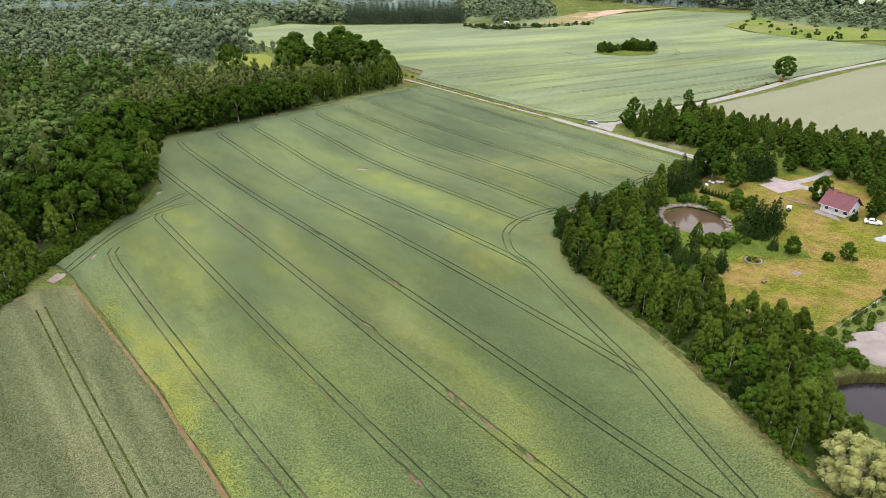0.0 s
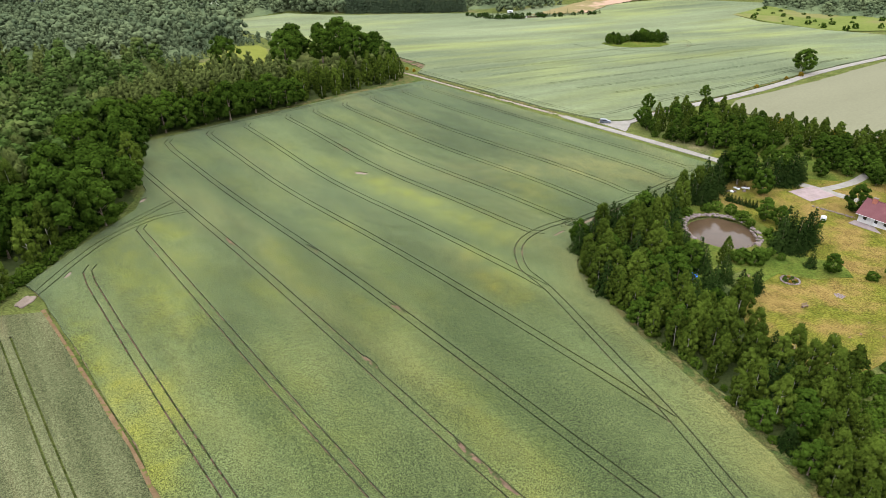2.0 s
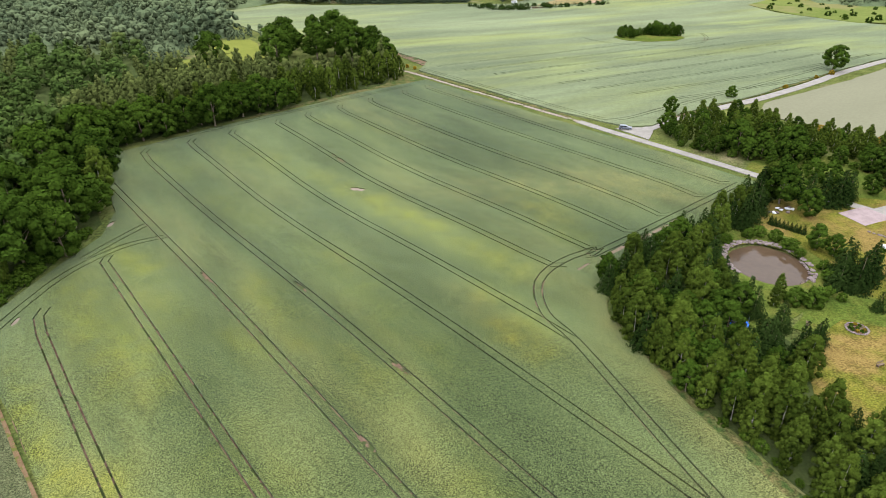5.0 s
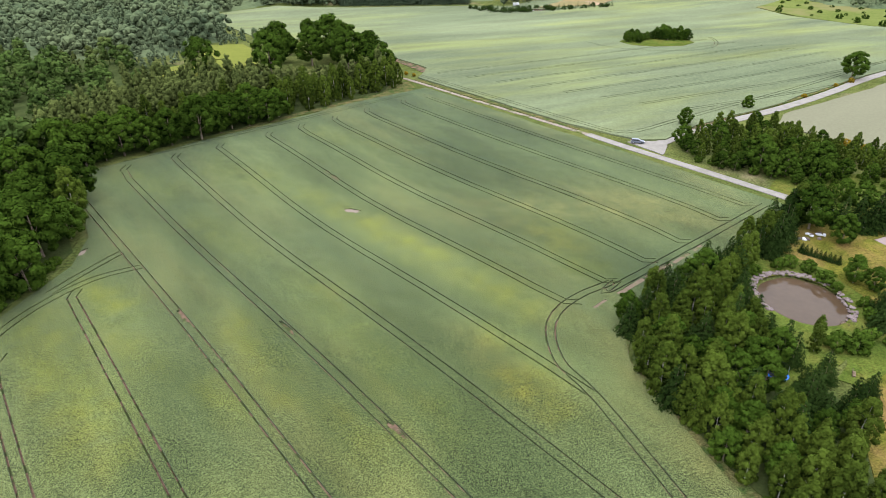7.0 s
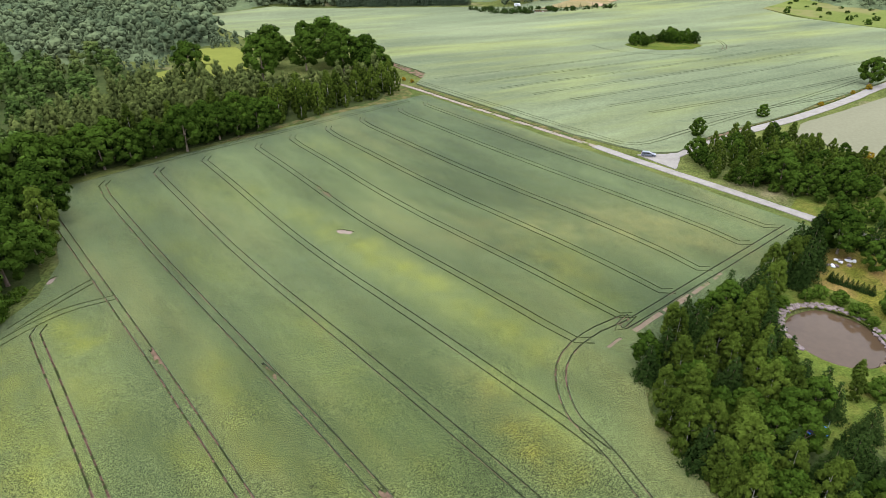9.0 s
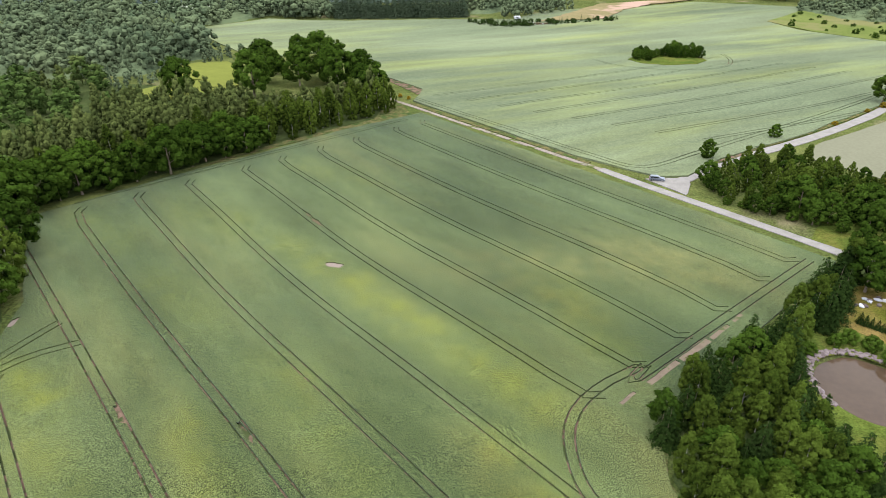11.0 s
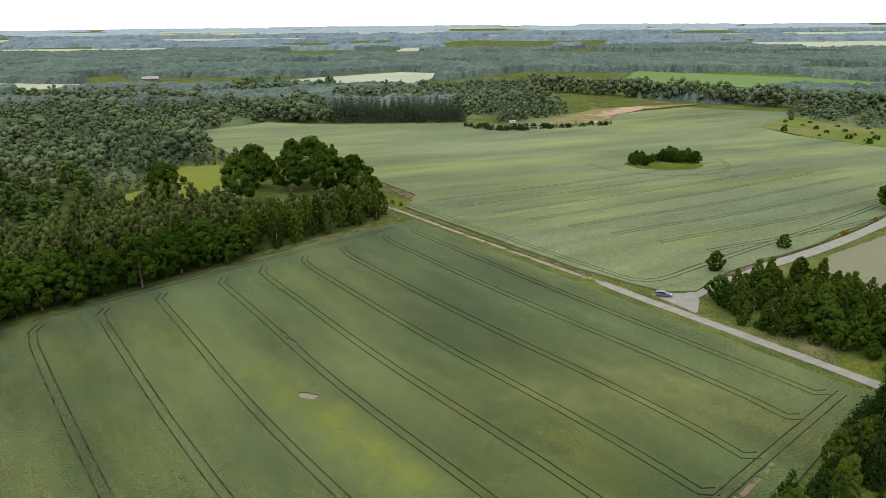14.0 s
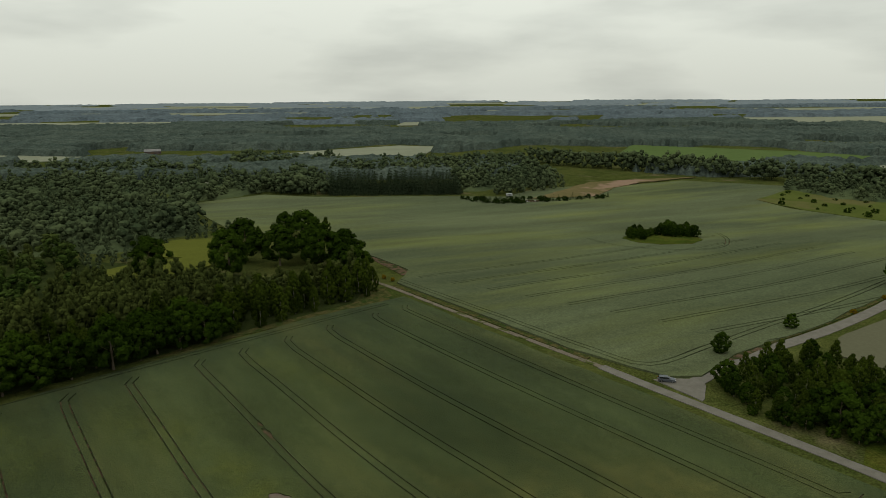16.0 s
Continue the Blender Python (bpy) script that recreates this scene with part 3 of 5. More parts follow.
sheet("belt_edge", rough_edge([(34.5, 160), (31, 153), (39.8, 125.4), (49.8, 102), (58.4, 70.4), (66.5, 30), (63, 30), (56, 69.3), (47, 101.3), (37.8, 124.3), (31, 151.5), (30.5, 164)], 4, 0.5, 17), 0.35, M_DRY, "tawny dry grass margin along the trees", "grass margin", spacing=2.5)
sheet("pond_bank", rough_edge([(60, 186), (70, 196), (84, 200), (96, 192), (93, 176), (90, 162), (78, 156), (58, 142), (52, 148), (60, 165)], 4, 0.8, 14), 0.10, M_GREEN, "grassy bank round the pond", "grass", spacing=2.5, skirt=0.2,
      holes=[[(POND_A[0] + 9.2 * math.cos(a * 0.2618), POND_A[1] + 10.4 * math.sin(a * 0.2618)) for a in range(24)]])
sheet("driveway", rough_edge([(105.5, 198), (108.5, 190.5), (118, 193.5), (114.5, 201)], 4, 0.3, 18), 0.17, mat("pinkish_paving", (0.085, 0.066, 0.062), (0.125, 0.10, 0.095), 0.4, 4.0, bump=0.3), "pinkish gravel yard and driveway", "driveway", spacing=2)
sheet("access_road", ribbon(curve_line([(116, 198), (128, 203), (142, 213), (175, 232)], 4), 3.0), 0.16, M_ROAD, "narrow gravel access road to the yard", "road", spacing=3)
sheet("sandy_field", rough_edge([(82, 632), (152, 727), (201, 742), (269, 758), (200, 722), (165, 688), (137, 642)], 8, 2, 19), 1.1, mat("tawny_bare_field", (0.055, 0.050, 0.020), (0.095, 0.074, 0.038), 0.02, 0.5, bump=0.4, patch=(0.135, 0.092, 0.066), patch_scale=0.018, patch_at=(0.50, 0.60)), "tawny bare sandy field", "field", spacing=9)
sheet("rough_pasture", rough_edge([(262, 618), (272, 574), (302, 522), (420, 520), (430, 640), (330, 684)], 8, 2, 20), 0.8, mat("rough_pasture_grass", (0.030, 0.042, 0.009), (0.058, 0.066, 0.018), 0.03, 0.6, bump=0.5, patch=(0.06, 0.058, 0.022), patch_scale=0.02), "green and tawny rough pasture", "pasture", spacing=10)



# ---- trees ----
def quads_at(centres, normals, size, rng, droop=0.0, slim=1.0):
    """Small kite-shaped leaf clumps, one per centre, facing roughly along the normals."""
    n = len(centres)
    normals = normals + rng.normal(0, 0.26, (n, 3))
    normals /= np.linalg.norm(normals, axis=1, keepdims=True) + 1e-9
    side = np.cross(normals, rng.normal(0, 1, (n, 3)) + np.array([0, 0, droop]))
    side /= np.linalg.norm(side, axis=1, keepdims=True) + 1e-9
    up = np.cross(side, normals)
    s = size * rng.uniform(0.6, 1.35, (n, 1))
    w = s * slim
    a, b = centres - up * s * 0.9 + side * w * 0.55, centres + up * s + normals * s * 0.15
    c = centres - up * s * 0.6 - side * w * 0.95 + normals * s * 0.25
    return np.stack([a, b, c], 1).reshape(-1, 3), np.arange(3 * n).reshape(-1, 3)


def icosahedron():
    bm = bmesh.new()
    bmesh.ops.create_icosphere(bm, subdivisions=1, radius=1)
    v, f = np.array([tuple(p.co) for p in bm.verts]), np.array([[p.index for p in q.verts] for q in bm.faces])
    bm.free()
    return v, f


LUMP_V, LUMP_F = icosahedron()


def blobs_crown(rng, high, low, radius, count, each, size, top=0.6, squash=0.8, blob=0.36, droop=0.0, slim=1.0, lumps=2.0):
    """Leaf clumps over many small lumps on an uneven egg-shaped crown from low to high, with deep gaps between the lumps."""
    pts, nrm = [], []
    mid, half = (high + low) / 2, (high - low) / 2
    count, each, blob, size = int(count * lumps), max(3, int(each * 0.56)), blob * (0.94 / lumps ** 0.5), size * 0.80
    mass_v, mass_f = [], []
    phase = rng.uniform(0, 6.28, 3)
    for i in range(count):
        f = (i + 0.5) / count
        zz = 1 - 2 * f
        ang = i * 2.39996 + rng.uniform(-0.5, 0.5)
        r = max(0, 1 - zz * zz) ** (0.5 if zz > 0 else 0.3) * (1 if zz < 0 else top + (1 - top) * (1 - zz))
        uneven = 1 + 0.16 * math.sin(2 * ang + phase[0]) + 0.10 * math.sin(3 * ang + 4 * zz + phase[1])
        k = rng.uniform(0.52, 0.96) * uneven
        centre = np.array([radius * r * k * math.cos(ang), radius * r * k * math.sin(ang), mid + half * zz * rng.uniform(0.74, 0.95)])
        br = radius * blob * rng.uniform(0.7, 1.35)
        d = rng.normal(0, 1, (each, 3))
        d /= np.linalg.norm(d, axis=1, keepdims=True)
        out = centre - np.array([0, 0, mid])
        out = out / (np.linalg.norm(out) + 1e-6) + np.array([0, 0, 0.5])
        flip = (d @ out) < -0.15
        d[flip] *= -1
        rr = br * rng.uniform(0.72, 1.12, (each, 1))
        pts.append(centre + d * rr * np.array([1, 1, squash]))
        nrm.append(d + np.array([0, 0, 0.12]))
        mass_f.append(LUMP_F + len(LUMP_V) * i)
        mass_v.append(centre + LUMP_V * br * 0.80 * rng.uniform(0.8, 1.15, (len(LUMP_V), 1)) * np.array([1, 1, squash]))
    v, f = quads_at(np.concatenate(pts), np.concatenate(nrm), size, rng, droop, slim)
    return np.concatenate([v, np.concatenate(mass_v)]), np.concatenate([f, np.concatenate(mass_f) + len(v)])


def spruce_crown(rng, high, radius, tiers, each):
    pts, nrm = [], []
    for i in range(tiers):
        f = i / (tiers - 1)
        z = 0.6 + (high - 0.8) * f
        r = radius * (1 - f) ** 0.78 + 0.15
        arms = max(4, int(11 * (1 - f) + 3))
        for j in range(arms):
            a = 2 * math.pi * (j + rng.uniform(-0.3, 0.3)) / arms + i
            reach = r * rng.uniform(0.78, 1.12)
            m = max(3, int(each * (0.3 + (1 - f))))
            t = rng.uniform(0.25, 1, (m, 1)) ** 0.7
            d = np.array([math.cos(a), math.sin(a), -0.28])
            p = np.array([0, 0, z]) + d * reach * t + rng.normal(0, 0.10 + 0.05 * r, (m, 3))
            pts.append(p)
            nrm.append(np.tile(np.array([math.cos(a) * 0.7, math.sin(a) * 0.7, 0.7]), (m, 1)))
    return quads_at(np.concatenate(pts), np.concatenate(nrm), 0.33, rng, 0.0, 0.7)


def tube_mesh(paths, sides=6):
    """Tapered round limbs: each path is a list of (point, radius)."""
    verts, faces = [], []
    for path in paths:
        base = len(verts)
        for p, r in path:
            for k in range(sides):
                a = 2 * math.pi * k / sides
                verts.append((p[0] + r * math.cos(a), p[1] + r * math.sin(a), p[2]))
        for i in range(len(path) - 1):
            for k in range(sides):
                a, b = base + i * sides + k, base + i * sides + (k + 1) % sides
                faces.append((a, b, b + sides, a + sides))
        faces.append(tuple(range(base + (len(path) - 1) * sides, base + len(path) * sides)))
    return verts, faces


def trunk_paths(rng, high, thick, limbs, spread, start=0.3):
    lean = rng.uniform(-0.25, 0.25, 2)
    main = [((lean[0] * f, lean[1] * f, high * f - 0.4 * (f == 0)), thick * (1.25 if f == 0 else 1 - 0.85 * f)) for f in (0, 0.08, 0.3, 0.6, 1.0)]
    paths = [main]
    for i in range(limbs):
        f = start + (0.85 - start) * i / max(1, limbs - 1)
        a = i * 2.4 + rng.uniform(-0.4, 0.4)
        reach = spread * (1.1 - 0.6 * f)
        p0 = np.array([lean[0] * f, lean[1] * f, high * f])
        r = thick * 0.45 * (1.1 - f)
        paths.append([(p0, r), (p0 + np.array([math.cos(a) * reach * 0.5, math.sin(a) * reach * 0.5, reach * 0.35]), r * 0.7),
                      (p0 + np.array([math.cos(a) * reach, math.sin(a) * reach, reach * 0.8]), r * 0.25)])
    return paths


def tree_data(kind, seed, detail=1.0):
    """Vertices and faces of one tree's crown and trunk at its true size."""
    rng = np.random.default_rng(seed)
    k = lambda n: max(3, int(n * 2.1 * detail))
    grow = min(2.0, 0.80 * detail ** -0.40) if detail < 1 else 0.80
    lumps = 2.7 if detail >= 1 and kind in ("birch", "aspen") else 2.0 if detail >= 1 else 1.2 if detail > 0.2 else 0.85 if detail > 0.1 else 0.45
    if kind == "oak":
        crown = blobs_crown(rng, 14.5, 2.0, 6.0, 30, k(52), 0.60 * grow, top=0.8, blob=0.32, lumps=lumps)
        wood = trunk_paths(rng, 10.5, 0.38, 7, 4.0)
    elif kind == "maple":
        crown = blobs_crown(rng, 11.5, 0.8, 4.2, 24, k(50), 0.50 * grow, top=0.65, blob=0.36, lumps=lumps)
        wood = trunk_paths(rng, 8.5, 0.26, 6, 2.8)
    elif kind == "birch":
        crown = blobs_crown(rng, 12.0, -0.4, 2.6, 24, k(34), 0.40 * grow, top=0.42, blob=0.40, squash=1.35, droop=2.5, slim=0.62, lumps=lumps)
        wood = trunk_paths(rng, 11.4, 0.13, 6, 1.6)
    elif kind == "aspen":
        crown = blobs_crown(rng, 9.6, -0.5, 2.35, 20, k(36), 0.36 * grow, top=0.45, blob=0.42, squash=1.1, droop=1.0, slim=0.8, lumps=lumps)
        wood = trunk_paths(rng, 8.4, 0.12, 6, 1.4)
    elif kind == "spruce":
        crown = spruce_crown(rng, 9.5, 3.3, 15 if detail >= 1 else 9, 16 * min(1, detail + 0.25))
        wood = trunk_paths(rng, 9.2, 0.16, 0, 0)
    elif kind == "willow":
        crown = blobs_crown(rng, 8.5, 0.4, 5.4, 54, k(64), 0.27 * grow, top=0.8, blob=0.24, squash=0.9, lumps=lumps)
        wood = trunk_paths(rng, 6.0, 0.4, 6, 4.0, 0.15)
    else:
        crown = blobs_crown(rng, 2.6, 0.1, 1.7, 12, k(36), 0.26 * grow, top=0.9, blob=0.42, lumps=lumps)
        wood = trunk_paths(rng, 1.7, 0.06, 4, 1.0, 0.1)
    if detail < 0.3:
        wood = wood[:1]
    return crown, tube_mesh(wood, 6 if detail >= 1 else 4)


def make_tree(kind, name, seed, leaves, bark, label):
    (cv, cf), (tv, tf) = tree_data(kind, seed)
    root = tagged(new(name), label, "shrub" if kind == "shrub" else "tree")
    for pname, v, f, m in (("trunk" if kind != "shrub" else "stem", tv, tf, bark), ("crown", cv.tolist(), cf.tolist(), leaves)):
        ob = new(pname, mesh_from(pname, v, f, m))
        ob.parent = root
    return root


KINDS = {
    "oak": ("oak_tree", L_OAK, M_BARK, "tall spreading oak with dense dark green foliage"),
    "maple": ("broadleaf_tree", L_OAK, M_BARK, "rounded broadleaf tree in deep green leaf"),
    "birch": ("birch_tree", L_BIRCH, M_BIRCH, "slender birch with drooping olive-green foliage"),
    "aspen": ("young_birch_tree", L_BIRCH, M_BIRCH, "young light green birch in the tree belt"),
    "spruce": ("spruce_tree", L_SPRUCE, M_BARK, "dark green conical spruce"),
    "willow": ("willow_tree", L_WILLOW, M_BARK, "silvery yellow-green rounded willow beside the pond"),
    "shrub": ("shrub", L_BUSH, M_BARK, "low rounded bright green shrub"),
    "broom": ("broom_shrub", L_BROOM, M_BARK, "broom shrub covered in yellow flowers"),
}
proto = {}


def plant(kind, x, y, size=1.0, variant=0, group="", lift=0.0):
    """One tree of a kind at its place: the first of each variant is built, the others are copies."""
    name, leaves, bark, label = KINDS[kind]
    rng = random.Random(int(x * 131 + y * 57))
    m = pose(x, y, z_at(x, y) + lift, rng.uniform(-2, 2), rng.uniform(-2, 2), rng.uniform(0, 360))
    s = size * rng.uniform(0.93, 1.07)
    m = m @ Matrix.Diagonal((s * rng.uniform(0.92, 1.08), s * rng.uniform(0.92, 1.08), s, 1))
    key = (kind, variant)
    if key not in proto:
        proto[key] = make_tree("shrub" if kind == "broom" else kind, name, 100 + variant * 17 + len(proto), leaves, bark, label)
        proto[key].matrix_basis = m
        ob = proto[key]
    else:
        ob = proto[key].copy()
        scene.collection.objects.link(ob)
        ob.matrix_basis = m
        for child in proto[key].children:
            c = child.copy()
            scene.collection.objects.link(c)
            c.parent = ob
    if group:
        tagged(ob, group=group)
    return ob


def scatter(poly, gap, seed, limit=2000, avoid=()):
    rng = np.random.default_rng(seed)
    xs, ys = [p[0] for p in poly], [p[1] for p in poly]
    n = int(30 * (max(xs) - min(xs)) * (max(ys) - min(ys)) / gap ** 2)
    X, Y = rng.uniform(min(xs), max(xs), n), rng.uniform(min(ys), max(ys), n)
    ok = inside(X, Y, poly)
    for a, c, r in avoid:
        ok &= np.hypot(X - a, Y - c) > r
    out, cell = [], {}
    for x, y in zip(X[ok].tolist(), Y[ok].tolist()):
        i, j = int(x // gap), int(y // gap)
        if any(math.hypot(x - a, y - c) < gap for di in (-1, 0, 1) for dj in (-1, 0, 1) for a, c in cell.get((i + di, j + dj), ())):
            continue
        cell.setdefault((i, j), []).append((x, y))
        out.append((x, y))
        if len(out) >= limit:
            break
    return out


def wood_stuff(name, places, label, leaves, detail=0.35):
    """Many trees that nobody would count, as one mesh of crowns and trunks. places: kind, x, y, size."""
    made, V, F, n = {}, [], [], 0
    rng = np.random.default_rng(len(places))
    for kind, x, y, s in places:
        var = int(rng.integers(0, 3))
        if (kind, var) not in made:
            (cv, cf), (tv, tf) = tree_data(kind, 500 + var, detail)
            made[kind, var] = (np.concatenate([cv, np.array(tv, float)]), cf.tolist() + [[i + len(cv) for i in f] for f in tf])
        v, f = made[kind, var]
        a = rng.uniform(0, 6.28)
        c, q = math.cos(a), math.sin(a)
        sx, sz = s * rng.uniform(0.9, 1.12), s * rng.uniform(0.88, 1.12)
        w = np.stack([(v[:, 0] * c - v[:, 1] * q) * sx + x, (v[:, 0] * q + v[:, 1] * c) * sx + y, v[:, 2] * sz + z_at(x, y)], 1)
        V.append(w)
        F += [[i + n for i in g] for g in f]
        n += len(v)
    if not V:
        return None
    return tagged(new(name, mesh_from(name, np.concatenate(V).tolist(), F, leaves)), label, "woodland", kind="stuff")


# tree belt along the wheat field, round the pond and beside the lawn
BELT_1 = [at(208, 106), (60, 187), (46, 177), (33, 165), (31.5, 153), (36, 136), (60, 134), (59, 152), (62, 172), (66, 188), (82, 201), (92, 209)]
BELT_2 = [(36, 136), (39.2, 126), (49.2, 102.2), (57.4, 72), (62, 50), (74, 50), (66, 80), (66, 94), (72, 107), (59, 120), (64, 134)]
rng = random.Random(5)
for x, y in scatter(BELT_1, 3.7, 3, avoid=[(57, 147, 4.5), (77, 175, 14)]):
    edge = noise.noise(Vector((x * 0.07, y * 0.07, 2)))
    kind = "spruce" if (edge < 0.0 and x > 44) or rng.random() < 0.14 else rng.choice(("aspen", "aspen", "birch", "maple"))
    plant(kind, x, y, {"spruce": 0.85, "aspen": 1.0, "birch": 0.85, "maple": 0.72}[kind] * (0.85 + 0.3 * rng.random() + 0.3 * noise.noise(Vector((x * 0.08, y * 0.08, 8)))), rng.randrange(3), "belt of trees")
for x, y in scatter(BELT_2, 3.6, 4, avoid=[(62.5, 69.5, 8.5)]):
    kind = rng.choice(("aspen", "aspen", "aspen", "birch", "birch", "maple", "spruce"))
    plant(kind, x, y, {"spruce": 0.75, "aspen": 0.98, "birch": 0.78, "maple": 0.56}[kind] * (0.85 + 0.3 * rng.random() + 0.3 * noise.noise(Vector((x * 0.08, y * 0.08, 8)))), rng.randrange(3), "belt of trees")
for x, y in scatter([(33, 152), (39.4, 126), (49.4, 102), (57.6, 71), (59.4, 71.6), (51.2, 103), (41.2, 127), (35, 152)], 2.6, 61, avoid=[(62.5, 69.5, 8)]):
    plant("shrub", x, y, 0.4 + 0.4 * rng.random(), rng.randrange(3), "shrubs along the belt")
# single trees of the garden
GARDEN = {
    "spruce": ((61.6, 150.9, 0.85), (65.1, 146, 0.75), (64.8, 137.3, 0.8), (68.8, 139.7, 0.62), (57, 133, 0.95), (50.6, 129.5, 1.0), (60, 140, 0.8), (62, 155, 0.8), (58, 156, 0.85), (55, 162, 0.9), (70.5, 141.5, 0.62),
               (86.5, 162.5, 1.0), (89.3, 161, 1.1), (93, 164, 1.1), (89.5, 167.5, 1.1), (96, 167, 1.0), (92, 169, 0.95), (88.8, 152.3, 0.55), (101, 206, 1.0), (104, 203.5, 1.1), (107.5, 203, 1.05), (110, 205, 1.0), (113, 207, 0.95), (99, 210, 0.9),
               (77, 193, 1.0), (80, 196, 1.05), (84, 200, 1.0), (74, 194, 0.9), (82, 205, 1.0), (88, 208, 1.05), (119.3, 168.2, 0.32), (120.4, 168.9, 0.3), (126, 170, 0.4)),
    "maple": ((92, 149, 0.46), (104.2, 145, 0.42), (117, 182.5, 0.75), (97, 197.5, 0.72), (90.5, 180.5, 0.66), (93, 177, 0.5), (135, 184, 0.6), (127, 171, 0.5), (131, 174, 0.5), (139, 188, 0.6), (111, 214, 0.7), (121, 209, 0.6), (128, 214, 0.6), (140, 200, 0.7)),
    "oak": ((92.5, 205, 0.8),),
    "birch": ((64.2, 183, 0.8), (67, 187, 0.85), (69.7, 189, 0.8), (62, 180, 0.7), (68.2, 155.2, 0.55)),
    "aspen": ((71, 159, 0.6),),
    "shrub": ((99.3, 144.8, 0.8), (69.5, 185.4, 0.9), (76.5, 187.6, 1.0), (80, 188.6, 1.0), (83, 186, 1.1), (84.6, 181.5, 1.1), (85.4, 178, 0.8), (73.4, 156.3, 1.3), (76.5, 155, 1.5), (79, 157.5, 1.1), (82, 159.5, 0.9), (84, 157, 0.7), (102.6, 174, 0.5), (105, 177, 0.4), (86, 166, 1.0), (87.5, 171, 0.9), (106, 144, 0.4)),
    "willow": ((62.5, 69.5, 1.15),),
}
for kind, places in GARDEN.items():
    for x, y, s in places:
        plant(kind, x, y, s, rng.randrange(3))
for x, y in scatter([(72, 107), (66, 97), (71, 94.5), (76, 99.5), (82, 100), (83, 104), (80, 109)], 1.9, 8):
    plant("shrub", x, y, 0.45 + 0.45 * rng.random(), rng.randrange(3))
for x, y in scatter([(80, 110), (92, 118.5), (106, 129), (108, 126), (94, 115), (83, 107)], 2.6, 9):
    plant("shrub", x, y, 0.35 + 0.3 * rng.random(), rng.randrange(3))
for k in range(9):
    plant("spruce", 85.4 + 0.75 * k, 194.3 - 0.75 * k, 0.27, k % 3, "clipped conifer hedge")

# thicket behind the house and yard
for x, y in scatter([(122, 212), (136, 219), (160, 214), (168, 200), (152, 186), (140, 190), (132, 203)], 5.0, 51, avoid=[(128, 203, 4), (142, 213, 4)]):
    plant(rng.choice(("maple", "shrub", "maple", "aspen")), x, y, 0.5 + 0.25 * rng.random(), rng.randrange(3))
for x, y in scatter([(96, 226), (106, 238), (128, 234), (150, 216), (128, 216), (108, 216)], 7.5, 52):
    plant(rng.choice(("shrub", "shrub", "maple")), x, y, 0.45 + 0.3 * rng.random(), rng.randrange(3))

# grove between the two gravel roads
GROVE = [(75.5, 262), (80, 268), (92, 276), (107, 284), (117, 280), (130, 262), (146, 246), (168, 226), (190, 205), (180, 192), (150, 212), (128, 232), (112, 246), (98, 250), (86, 247), (79, 253)]
for x, y in scatter(GROVE, 4.2, 12):
    kind = rng.choice(("aspen", "aspen", "birch", "birch", "maple"))
    plant(kind, x, y, {"aspen": 0.92, "birch": 0.74, "maple": 0.62}[kind] * (0.72 + 0.35 * rng.random() + 0.5 * noise.noise(Vector((x * 0.06, y * 0.06, 4)))), rng.randrange(3), "grove by the road")
for x, y in scatter([(77, 254), (84, 249), (98, 250), (114, 246), (130, 230), (150, 210), (140, 208), (118, 226), (102, 235), (92, 238), (82, 245)], 3.6, 13):
    plant(rng.choice(("shrub", "shrub", "maple")), x, y, 0.55 + 0.45 * rng.random() if rng.random() < 0.6 else 0.5, rng.randrange(3))
for x, y in scatter([(132, 266), (150, 250), (172, 230), (166, 226)], 4, 14, limit=10):
    plant("broom", x, y, 0.9, rng.randrange(2))
plant("maple", 88, 288, 0.62, 1)
plant("maple", 120, 308, 0.52, 2)
plant("oak", 187, 352, 0.95, 0)
plant("broom", 183, 345, 0.9, 0)
for x, y in ((-16, 368), (-20, 372), (172, 338), (150, 322)):
    plant("broom", x, y, 0.6, 1)

# islet of bushes in the far field
for outline, top in (([(110, 463), (113, 456), (119, 454), (123, 463), (121, 476)], 0.62), ([(132, 470), (142, 461), (150, 462), (151, 472), (140, 483), (133, 480)], 0.66), ([(119, 462), (133, 470), (130, 480), (122, 478)], 0.45)):
    for x, y in scatter(outline, 3.4, 41):
        plant("maple" if rng.random() < 0.7 else "shrub", x, y, top * (0.65 + 0.45 * rng.random()), rng.randrange(3), "islet of bushes", 0.3)

# the wood along the upper edge of the wheat: front row of single trees, the rest as one mass
front, back = [], []
EDGE_WOOD = [at(60, 273.5), at(100, 275.5), at(142, 278), at(170, 281.5), at(204, 285), at(209, 300), at(186, 312), at(120, 312), at(60, 318)]
for x, y in scatter(EDGE_WOOD, 5.2, 21):
    u, v = x * NX + y * NY, -x * NY + y * NX
    shade_row = v < (286 if u < 128 else 279.5) or (u > 110 and u < 140 and v < 292)
    kind = rng.choice(("maple", "maple", "oak")) if shade_row else "birch"
    size = {"birch": 1.02, "maple": 1.02, "oak": 0.88}[kind] * (0.76 + 0.5 * rng.random())
    (front if v < 300 else back).append((kind, x, y, size))
for k, x, y, s in front:
    plant(k, x, y, s, rng.randrange(3), "wood's edge")
CORNER_WOOD = [(-108, 108), (-104, 128), (-101, 147), (-98, 171), (-95, 194), (-99, 208), (-112, 232), (-122, 250), (-150, 250), (-150, 108)]
